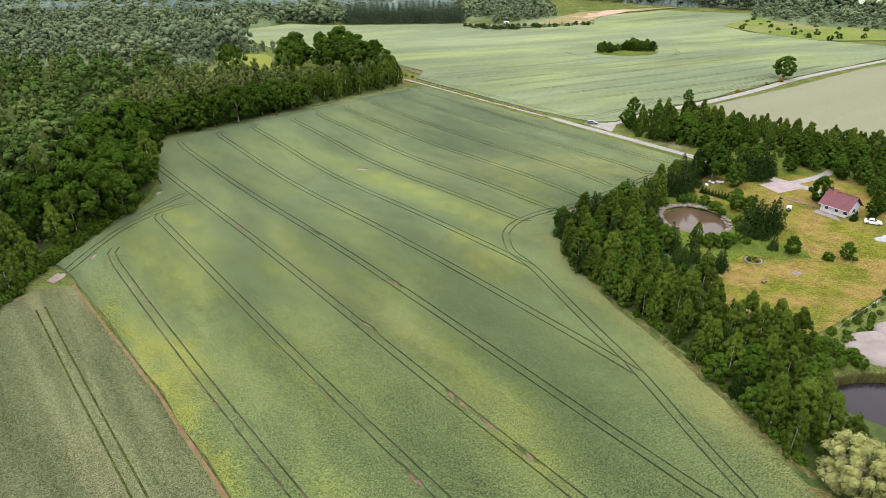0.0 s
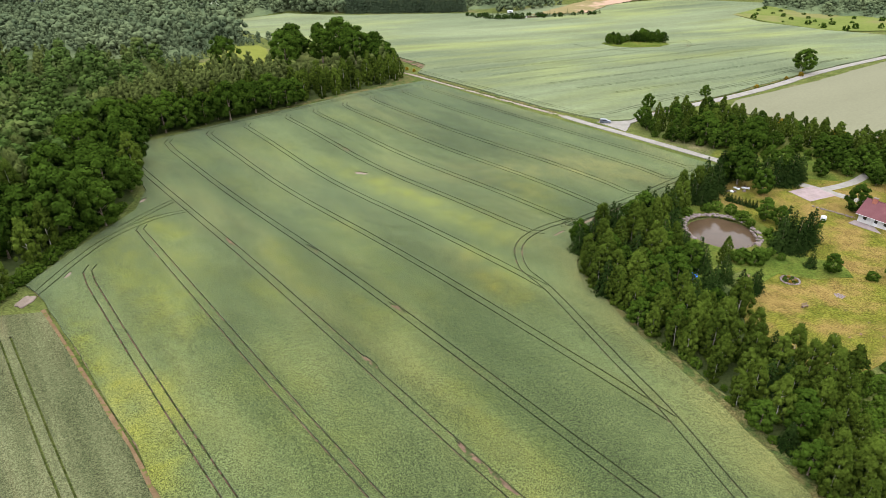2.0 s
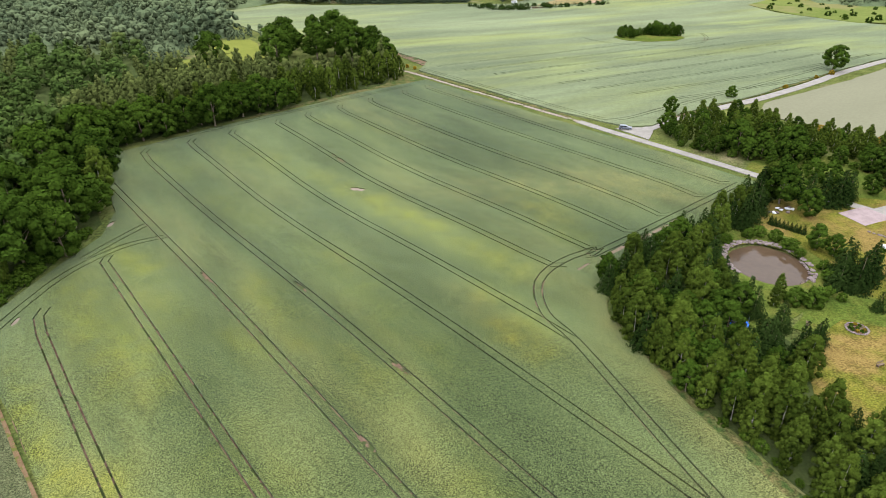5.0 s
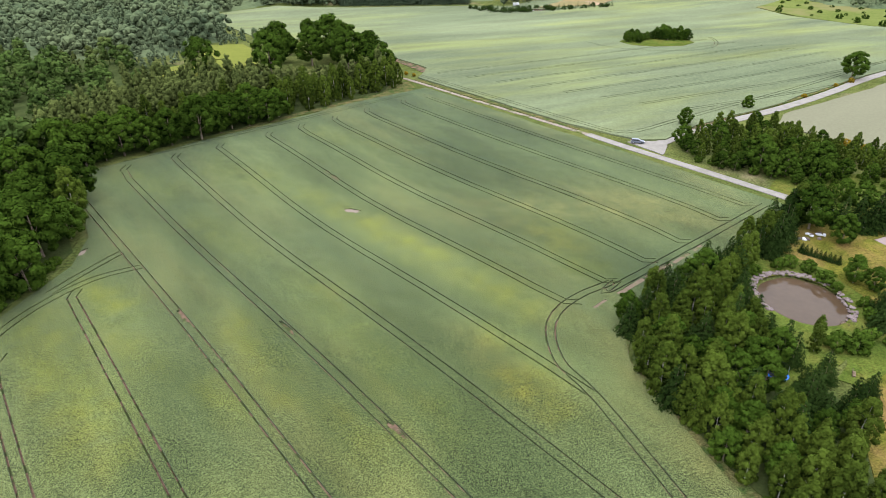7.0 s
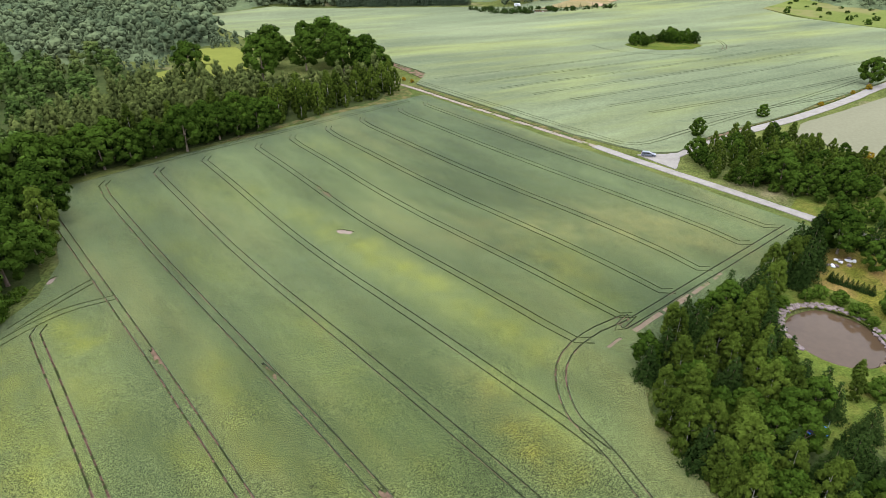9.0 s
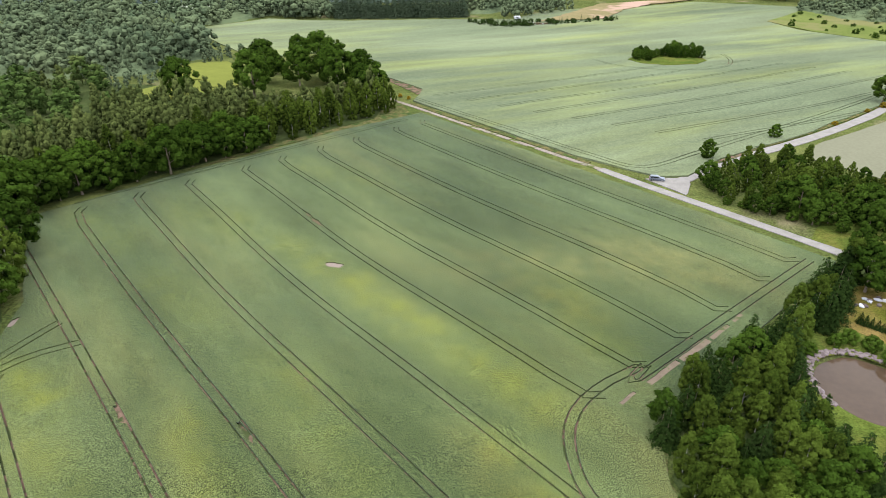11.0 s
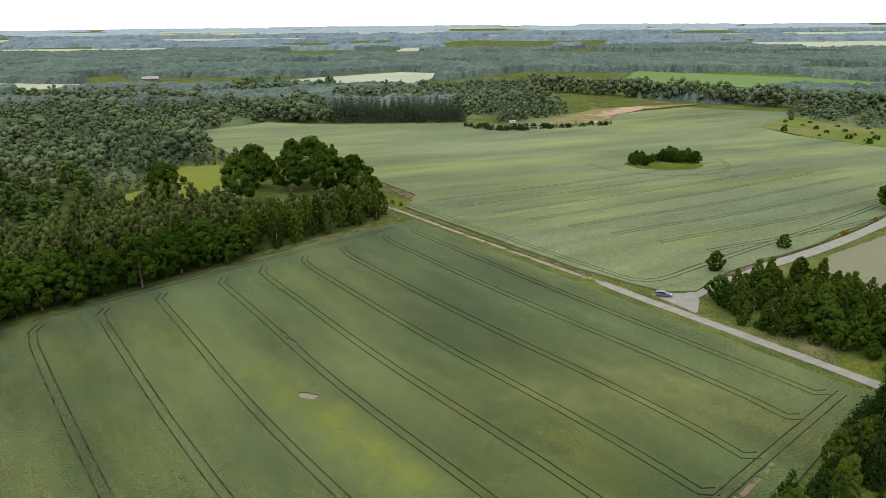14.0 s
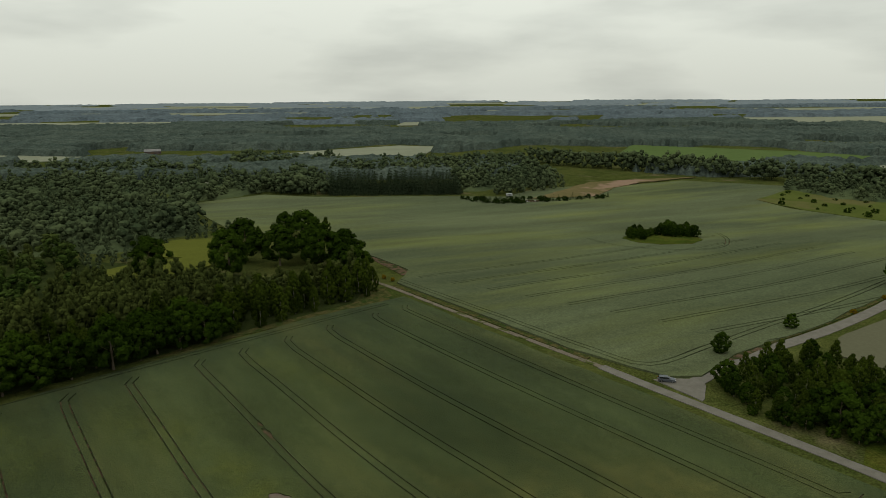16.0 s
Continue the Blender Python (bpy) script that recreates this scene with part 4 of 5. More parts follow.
for x, y in scatter(CORNER_WOOD, 8.4, 22):
    kind = rng.choice(("oak", "oak", "maple", "birch")) if y > 168 else rng.choice(("birch", "birch", "birch", "maple"))
    s = {"oak": 1.2, "maple": 1.2, "birch": 1.25}[kind] * (0.8 + 0.4 * rng.random())
    if x > -126:
        plant(kind, x, y, s, rng.randrange(3), "corner of the wood")
    else:
        back.append((kind, x, y, s))
for x, y in scatter([(-104, 110), (-102, 147), (-97, 192), (-99, 194), (-103, 170), (-107, 110)], 2.4, 24):
    plant("shrub", x, y, 0.7 + 0.4 * rng.random(), rng.randrange(3))
# big oaks behind the birch stand
for x, y, s in ((-120, 374, 1.35), (-87, 376, 1.55), (-32, 376, 1.0), (-50, 388, 1.4), (-70, 396, 1.25), (-88, 404, 1.5), (-62, 412, 1.6), (-40, 398, 1.1)):
    plant("oak", x, y, s, int(-x) % 3, "oaks behind the birches")
for x, y in scatter([(-38, 378), (-30, 392), (-52, 440), (-50, 475), (-88, 490), (-106, 466), (-100, 440), (-78, 408), (-62, 392)], 14, 43, avoid=[(-50, 388, 9), (-70, 396, 9), (-62, 412, 11)]):
    plant(rng.choice(("oak", "maple", "birch")), x, y, 0.62 + 0.5 * rng.random(), rng.randrange(3), "oaks behind the birches")
for x, y in scatter([(-150, 255), (-150, 110), (-330, 110), (-420, 330), (-330, 420), (-190, 420), (-150, 380), (-140, 345), (-128, 335), at(60, 318), at(60, 280)], 10.5, 25):
    kind = rng.choice(("oak", "maple", "birch", "maple"))
    back.append((kind, x, y, {"oak": 1.0, "maple": 1.05, "birch": 0.95}[kind] * (0.6 + 0.6 * rng.random())))
for x, y in scatter([at(60, 318), at(120, 312), (-80, 350), (-100, 365), (-135, 350)], 5.5, 26):
    back.append(("birch", x, y, 0.85 + 0.3 * rng.random()))
for near in (True, False):
    mine = [p for p in back if (math.hypot(p[1], p[2] - 60) < 225) == near]
    fine = 0.6 if near else 0.19
    wood_stuff("mixed_wood" if near else "inner_mixed_wood", [p for p in mine if p[0] != "birch"], "dense mixed broadleaf wood in summer leaf", L_WOOD, fine)
    wood_stuff("birch_wood" if near else "inner_birch_wood", [p for p in mine if p[0] == "birch"], "dense stand of olive-green birches", L_WOOD_BIRCH, fine)

# woods and copses beyond
mid, con = [], []
MID = (
        ([(-190, 420), (-330, 420), (-420, 330), (-520, 420), (-520, 640), (-380, 640), (-290, 660), (-200, 640), (-172, 560), (-140, 490), (-150, 465), (-160, 430)], 10, 31, ("oak", "maple", "birch", "birch")),
        ([(-520, 660), (-350, 690), (-250, 690), (-190, 640), (-150, 690), (-110, 680), (-115, 790), (-230, 790), (-270, 850), (-450, 880), (-560, 800)], 12, 32, ("maple", "birch", "oak")),
        ([(95, 710), (120, 720), (110, 910), (-30, 880), (-90, 850), (-110, 790), (20, 780), (30, 680)], 11, 34, ("oak", "maple", "oak")),
        ([(-240, 870), (-130, 870), (-110, 930), (-150, 950), (-260, 940)], 12, 35, ("oak", "maple")),
        ([(312, 668), (330, 615), (400, 572), (480, 560), (520, 640), (400, 700), (340, 710)], 8.5, 36, ("maple", "spruce", "maple")))
MID_WOODS = [m[0] for m in MID]
for poly, gap, seed, mix in MID:
    r2 = random.Random(seed)
    for x, y in scatter(poly, gap, seed):
        mid.append((r2.choice(mix), x, y, 0.8 + 0.45 * r2.random()))
r2 = random.Random(77)
for x, y in scatter([(-160, 676), (-95, 664), (-95, 705), (-160, 720)], 8.5, 40):
    mid.append((r2.choice(("oak", "maple", "birch")), x, y, 0.9 + 0.5 * r2.random()))
for x, y in scatter([(-92, 664), (20, 664), (22, 690), (-92, 700)], 5.2, 33):
    con.append(("spruce", x, y, 1.75 + 0.4 * r2.random()))
for x, y in scatter([(50, 652), (75, 660), (112, 690), (120, 700), (95, 705), (60, 680)], 8, 37):
    mid.append(("birch" if r2.random() < 0.7 else "oak", x, y, 0.95 + 0.3 * r2.random()))
for x, y in scatter([(-190, 420), (-150, 385), (-140, 400), (-150, 440), (-125, 470), (-110, 465), (-112, 500), (-165, 480)], 6.0, 44):
    mid.append((r2.choice(("maple", "shrub", "birch")), x, y, 0.3 + 0.35 * r2.random()))
# the avenue of limes
for k in range(34):
    f = k / 33
    x, y = 118 + 310 * f, 905 - 250 * f + 5 * math.sin(k * 1.7)
    mid.append(("oak", x, y, 1.25 + 0.3 * r2.random()))
    if k % 3:
        mid.append(("oak", x + 9, y + 14, 1.0 + 0.3 * r2.random()))
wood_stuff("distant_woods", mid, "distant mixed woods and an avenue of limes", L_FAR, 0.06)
# needle colour is a hazier copy of the near spruce, haze painted in
wood_stuff("spruce_plantation", con, "dark straight-edged spruce plantation", mat("hazed_spruce_needles", (0.0070, 0.0120, 0.0065), (0.0260, 0.0350, 0.0180), 0.05, 0.6, bump=0, island=0.3), 0.3)
# small conifer nursery round the far pond
nur = [("shrub" if r2.random() < 0.5 else "spruce", x, y, 0.55 if r2.random() < 0.5 else 0.42) for x, y in scatter([(22, 636), (40, 612), (68, 610), (140, 632), (150, 640), (100, 632), (60, 634)], 4.0, 38, avoid=[(78, 622, 9)])]
wood_stuff("nursery_rows", [(k, x, y, s if k == "spruce" else 1.25) for k, x, y, s in nur], "rows of young conifers round a pond", L_SPRUCE, 0.2)
past = [("shrub", x, y, 0.7 + 0.9 * r2.random()) for x, y in scatter([(262, 618), (272, 574), (302, 522), (400, 540), (420, 620), (330, 670)], 17, 39)]
wood_stuff("pasture_bushes", past, "scattered bushes in rough pasture", L_OAK, 0.4)


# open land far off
# far field colours are raised for haze, along with the far woods
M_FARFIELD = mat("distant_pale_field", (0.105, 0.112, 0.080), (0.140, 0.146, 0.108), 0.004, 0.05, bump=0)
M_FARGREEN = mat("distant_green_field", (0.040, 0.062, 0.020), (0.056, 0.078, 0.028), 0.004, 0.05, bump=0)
OPEN = (
        ([(-560, 930), (-465, 1020), (-640, 1060), (-760, 960)], M_FARFIELD, "pale distant field"),
        ([(-270, 1000), (-120, 925), (-30, 960), (10, 1150), (-60, 1180), (-190, 1090)], M_FARFIELD, "pale green distant field"),
        ([(250, 985), (470, 850), (640, 880), (520, 1020), (320, 1160)], M_FARGREEN, "bright green distant field"),
        ([(440, 820), (470, 760), (620, 780), (640, 860), (480, 845)], M_FARFIELD, "tawny distant field"),
        ([(-265, 735), (-240, 780), (-205, 770), (-215, 725)], M_FARFIELD, "dry grass clearing"),
        ([(-345, 665), (-280, 672), (-250, 650), (-330, 640)], M_FARGREEN, "green forest clearing"),
        ([(-147, 450), (-138, 459), (-124, 461), (-114, 445), (-109, 421), (-122, 411), (-135, 414)], M_HAY, "small bright hay meadow"),
        ([(-150, 385), (-138, 396), (-104, 424), (-100, 400), (-112, 372), (-140, 372)], M_HAY, "small bright hay meadow"),
        ([(-400, 640), (-340, 620), (-420, 580), (-470, 600)], M_FARFIELD, "dry grass clearing"),
        ([(-1400, 1750), (-700, 1800), (-700, 2050), (-1500, 2000)], M_FARFIELD, "pale far-off fields"),
        ([(-100, 1780), (500, 1850), (500, 1950), (-100, 1950)], M_FARFIELD, "pale far-off fields"),
        ([(800, 1750), (1700, 1650), (1900, 2000), (900, 2050)], M_FARFIELD, "pale far-off fields"),
        ([(-2400, 2500), (-500, 2550), (-500, 2750), (-2400, 2750)], M_FARFIELD, "pale far-off fields"),
        ([(200, 2600), (1700, 2500), (1900, 2800), (200, 2830)], M_FARFIELD, "pale far-off fields"),
        ([(-1500, 3100), (1000, 3180), (1000, 3480), (-1500, 3500)], M_FARFIELD, "pale far-off fields"),
        ([(1000, 3500), (3000, 3450), (3000, 3950), (1300, 4000)], M_FARFIELD, "pale far-off fields"),
        ([(-3000, 3550), (-900, 3600), (-1000, 3900), (-3000, 3900)], M_FARFIELD, "pale far-off fields"),
        ([(-800, 4000), (900, 4000), (900, 4400), (-800, 4400)], M_FARFIELD, "pale far-off fields"))
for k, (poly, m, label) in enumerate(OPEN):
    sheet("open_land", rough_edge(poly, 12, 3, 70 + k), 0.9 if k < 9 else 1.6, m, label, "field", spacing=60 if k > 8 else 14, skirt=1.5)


def canopy(name, x0, x1, y0, y1, step, high, leaves, label, seed, cover=None, woods=()):
    """Woods too far off to count: one closed, lumpy roof of crowns in uneven masses, with the fields left open."""
    rng = np.random.default_rng(seed)
    xs, ys = np.arange(x0, x1, step), np.arange(y0, y1, step * 1.25)
    X, Y = np.meshgrid(xs, ys)
    X, Y = X + rng.uniform(-0.35, 0.35, X.shape) * step, Y + rng.uniform(-0.35, 0.35, Y.shape) * step
    fx, fy = X.ravel(), Y.ravel()
    if woods:
        ok = np.zeros(len(fx), bool)
        for poly in woods:
            ok |= inside(fx, fy, poly)
    else:
        value = np.array([noise.noise(Vector((x * 0.0021, y * 0.0034, seed))) + 0.45 * noise.noise(Vector((x * 0.007, y * 0.009, seed + 5))) for x, y in zip(fx.tolist(), fy.tolist())])
        ok = (value > cover) & (np.abs(fx) < 0.95 * fy) & (np.hypot(fx, fy) < 4850)
        ok &= ~inside(fx, fy, [(-200, 600), (60, 640), (110, 905), (440, 640), (520, 560), (900, 600), (260, 300), (-150, 420)])
    for poly, _, _ in OPEN:
        ok &= ~inside(fx, fy, poly)
    inner = np.zeros(X.shape, bool)
    inner[1:-1, 1:-1] = True
    ok &= inner.ravel()
    swell = np.array([noise.noise(Vector((x * 0.75 / step, y * 0.6 / step, seed))) + 0.5 * noise.noise(Vector((x * 0.012, y * 0.012, seed + 2))) for x, y in zip(fx.tolist(), fy.tolist())])
    Z = height(fx, fy) + np.where(ok, high * (0.8 + 0.32 * swell + rng.uniform(-0.12, 0.12, len(fx))), -1.0)
    idx = np.arange(len(fx)).reshape(X.shape)
    q = np.stack([idx[:-1, :-1], idx[:-1, 1:], idx[1:, 1:], idx[1:, :-1]], -1).reshape(-1, 4)
    q = q[ok[q].any(1)]
    keep, back_idx = np.unique(q, return_inverse=True)
    v = np.stack([fx, fy, Z], 1)[keep]
    tri = back_idx.reshape(-1, 4)
    tri = np.concatenate([tri[:, [0, 1, 2]], tri[:, [0, 2, 3]]])
    me = mesh_from(name, v.tolist(), tri.tolist(), leaves)
    return tagged(new(name, me), label, "woodland", kind="stuff")


# each belt wears its own haze-tinted colour
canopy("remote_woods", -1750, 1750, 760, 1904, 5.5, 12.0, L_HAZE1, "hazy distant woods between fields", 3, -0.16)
canopy("far_woods", -2900, 2900, 1880, 3120, 14, 13.0, L_HAZE2, "woods far off, coloured blue-grey for haze", 4, -0.04)
canopy("horizon_woods", -4500, 4500, 3080, 4800, 26, 14.0, L_HAZE3, "woods near the horizon, coloured pale blue for haze", 5, 0.06)
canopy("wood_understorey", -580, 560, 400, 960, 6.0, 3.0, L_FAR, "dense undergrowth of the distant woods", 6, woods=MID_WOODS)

# ---- the homestead ----
M_WATER = mat("still_brown_water", (0.022, 0.0145, 0.008), (0.030, 0.020, 0.0115), 0.15, 0.8, rough=0.04, bump=0.02, bump_scale=1.5, spec=0.09)
M_WATER_DARK = mat("dark_pond_water", (0.005, 0.004, 0.0042), (0.007, 0.0055, 0.0058), 0.15, 0.8, rough=0.05, bump=0.03, bump_scale=1.5, spec=0.12)
for m, ior in ((M_WATER, 1.13), (M_WATER_DARK, 1.13)):
    m.node_tree.nodes["Principled BSDF"].inputs["IOR"].default_value = ior
    m.node_tree.nodes["Principled BSDF"].inputs["Specular IOR Level"].default_value = 0.5
M_STONE = mat("pinkish_fieldstone", (0.0459, 0.0344, 0.0311), (0.0982, 0.0819, 0.0767), 0.7, 5.0, bump=0.5, piece=0.5)
M_GRAVEL = mat("pale_gravel_heap", (0.072, 0.0594, 0.0522), (0.108, 0.0936, 0.0846), 0.25, 6.0, bump=0.9)
M_ROOF = mat("wine_red_sheet_roof", (0.0468, 0.0198, 0.0209), (0.0648, 0.0295, 0.0306), 0.5, 4.0, rough=0.5, bump=0.1)
M_PLASTER = mat("off_white_plaster", (0.178, 0.173, 0.162), (0.243, 0.238, 0.227), 0.5, 5.0, bump=0.15)
M_BRICK = mat("red_chimney_brick", (0.108, 0.0396, 0.0288), (0.1728, 0.0684, 0.0468), 1.5, 8.0, bump=0.4)
M_WHITE = mat("white_paint", (0.212, 0.217, 0.212), (0.262, 0.267, 0.262), 0.8, 6.0, rough=0.4, bump=0.05)
M_WOOD = mat("weathered_wood", (0.0432, 0.03024, 0.02016), (0.1008, 0.0756, 0.054), 1.5, 9.0, bump=0.4)
M_SILVER = mat("silver_car_paint", (0.060, 0.066, 0.076), (0.080, 0.088, 0.100), 1.0, 20.0, rough=0.3, bump=0, metal=0.4)
M_CARWHITE = mat("white_car_paint", (0.259, 0.259, 0.253), (0.317, 0.317, 0.311), 1.0, 20.0, rough=0.3, bump=0)
M_RUBBER = mat("black_rubber", (0.00576, 0.00576, 0.00576), (0.01296, 0.01296, 0.01296), 2.0, 20.0, rough=0.8, bump=0)
M_RIM = mat("alloy_rim", (0.18, 0.18, 0.1872), (0.252, 0.252, 0.2592), 2.0, 20.0, rough=0.35, bump=0, metal=0.8)
M_GLASS = mat("dark_window_glass", (0.0072, 0.00864, 0.01008), (0.01296, 0.0144, 0.01584), 2.0, 9.0, rough=0.06, bump=0, spec=0.6)
M_RED = mat("red_tail_lamp", (0.18, 0.0072, 0.0072), (0.216, 0.0144, 0.0144), 2.0, 9.0, rough=0.2, bump=0)
M_LAMP = mat("clear_head_lamp", (0.36, 0.36, 0.36), (0.432, 0.432, 0.432), 2.0, 9.0, rough=0.1, bump=0)
M_BLUE = mat("blue_padding", (0.0108, 0.0504, 0.1872), (0.0216, 0.0792, 0.2592), 2.0, 9.0, rough=0.6, bump=0)
M_NET = mat("black_jumping_mat", (0.00576, 0.00648, 0.00864), (0.01296, 0.01368, 0.01584), 2.0, 9.0, rough=0.7, bump=0)
M_TARP = mat("grey_tarpaulin", (0.0792, 0.0792, 0.0828), (0.144, 0.1404, 0.1368), 0.9, 5.0, rough=0.6, bump=0.4)


def block(bm, x0, x1, y0, y1, z0, z1, bevel=0.0):
    geo = bmesh.ops.create_cube(bm, size=1)["verts"]
    for v in geo:
        v.co = Vector((x0 if v.co.x < 0 else x1, y0 if v.co.y < 0 else y1, z0 if v.co.z < 0 else z1))
    if bevel:
        edges = list({e for v in geo for e in v.link_edges})
        bmesh.ops.bevel(bm, geom=edges, offset=bevel, segments=2, affect="EDGES", profile=0.6)
    return bm


def box(*args, bevel=0.0):
    return block(bmesh.new(), *args, bevel=bevel)


def rod(a, b, r, r2=None, sides=10):
    bm = bmesh.new()
    a, b = Vector(a), Vector(b)
    m = Matrix.Translation((a + b) / 2) @ (b - a).to_track_quat("Z", "Y").to_matrix().to_4x4()
    bmesh.ops.create_cone(bm, cap_ends=True, segments=sides, radius1=r, radius2=r if r2 is None else r2, depth=(b - a).length, matrix=m)
    return bm


def prism(outline, y0, y1, bevel=0.0):
    """A profile in x and z drawn out along y."""
    bm = bmesh.new()
    a, b = [bm.verts.new((x, y0, z)) for x, z in outline], [bm.verts.new((x, y1, z)) for x, z in outline]
    bm.faces.new(a)
    bm.faces.new(b[::-1])
    for i in range(len(outline)):
        j = (i + 1) % len(outline)
        bm.faces.new((a[j], a[i], b[i], b[j]))
    bmesh.ops.recalc_face_normals(bm, faces=bm.faces)
    if bevel:
        bmesh.ops.bevel(bm, geom=list(bm.edges), offset=bevel, segments=2, affect="EDGES", profile=0.6)
    return bm


def house(x, y, turn):
    """Single-storey house, local x along the eaves, y to the back."""
    root = tagged(new("house"), "small white plastered house with a wine-red sheet roof", "house")
    root.matrix_basis = pose(x, y, z_at(x, y) + 0.1, 0, 0, turn)
    L, W, E, R = 7.6, 7.0, 2.8, 5.8
    part("front_wall", box(0, L, 0, 0.3, -0.3, E), M_PLASTER, root)
    part("back_wall", box(0, L, W - 0.3, W, -0.3, E), M_PLASTER, root)
    for x0 in (0.0, L - 0.3):
        bm = bmesh.new()
        pts = [(0.302, -0.3), (W - 0.302, -0.3), (W - 0.302, E), (W / 2, R - 0.25), (0.302, E)]
        a, b = [bm.verts.new((x0, p, z)) for p, z in pts], [bm.verts.new((x0 + 0.3, p, z)) for p, z in pts]
        bm.faces.new(a), bm.faces.new(b[::-1])
        for i in range(5):
            bm.faces.new((a[i], b[i], b[(i + 1) % 5], a[(i + 1) % 5]))
        bmesh.ops.recalc_face_normals(bm, faces=bm.faces)
        part("gable_wall", bm, M_PLASTER, root)
    for s in (0, 1):
        bm = bmesh.new()
        y0, y1 = (-0.7, W / 2) if s == 0 else (W + 0.7, W / 2)
        z0 = E - 0.55
        c = [(-0.7, y0, z0), (L + 0.7, y0, z0), (L + 0.7, y1, R), (-0.7, y1, R)]
        lo, hi = [bm.verts.new(p) for p in c], [bm.verts.new((p[0], p[1], p[2] + 0.14)) for p in c]
        bm.faces.new(lo[::-1]), bm.faces.new(hi)
        for i in range(4):
            bm.faces.new((lo[i], lo[(i + 1) % 4], hi[(i + 1) % 4], hi[i]))
        bmesh.ops.recalc_face_normals(bm, faces=bm.faces)
        roof = part("roof_slope", bm, M_ROOF, root, "wine-red sheet metal roof slope")
        for k in range(13):
            xx = -0.55 + k * (L + 1.1) / 12
            part("roof_seam", rod((xx, y0, z0 + 0.16), (xx, y1, R + 0.16), 0.03, sides=5), M_ROOF, roof)
    part("ridge_cap", rod((-0.72, W / 2, R + 0.14), (L + 0.72, W / 2, R + 0.14), 0.12), M_ROOF, root)
    chimney = part("chimney", box(1.2, 2.3, W / 2 - 0.9, W / 2 - 0.1, R - 1.0, R + 0.9, bevel=0.02), M_BRICK, root, "red brick chimney")
    part("chimney_cap", box(1.12, 2.38, W / 2 - 0.98, W / 2 - 0.02, R + 0.9, R + 1.02), M_STONE, chimney)
    for x0, x1, z0, z1, nm in ((1.2, 2.3, 1.0, 2.2, "window"), (6.6, 7.9, 1.0, 2.2, "window"), (4.2, 5.2, 0.05, 2.15, "door")):
        w = part(nm, box(x0, x1, -0.05, 0.0, z0, z1), M_WHITE, root, "white framed " + nm)
        part("pane", box(x0 + 0.1, x1 - 0.1, -0.07, -0.052, z0 + 0.1 + (0.9 if nm == "door" else 0), z1 - 0.1), M_GLASS, w)
    g = part("window", box(L, L + 0.05, 3.0, 4.6, 1.0, 2.2), M_WHITE, root, "white framed window")
    part("pane", box(L + 0.052, L + 0.07, 3.1, 4.5, 1.1, 2.1), M_GLASS, g)
    part("terrace", box(-0.6, L + 0.3, -3.2, -0.08, -0.3, 0.12, bevel=0.03), M_STONE, root, "pinkish paved terrace")
    part("porch_post", rod((3.6, -0.6, 0.1), (3.6, -0.6, E - 0.4), 0.07), M_WHITE, root)
    part("gutter", rod((-0.7, -0.76, E - 0.45), (L + 0.7, -0.76, E - 0.45), 0.06), M_WHITE, root)
    return root


house(114.3, 176.6, -58)


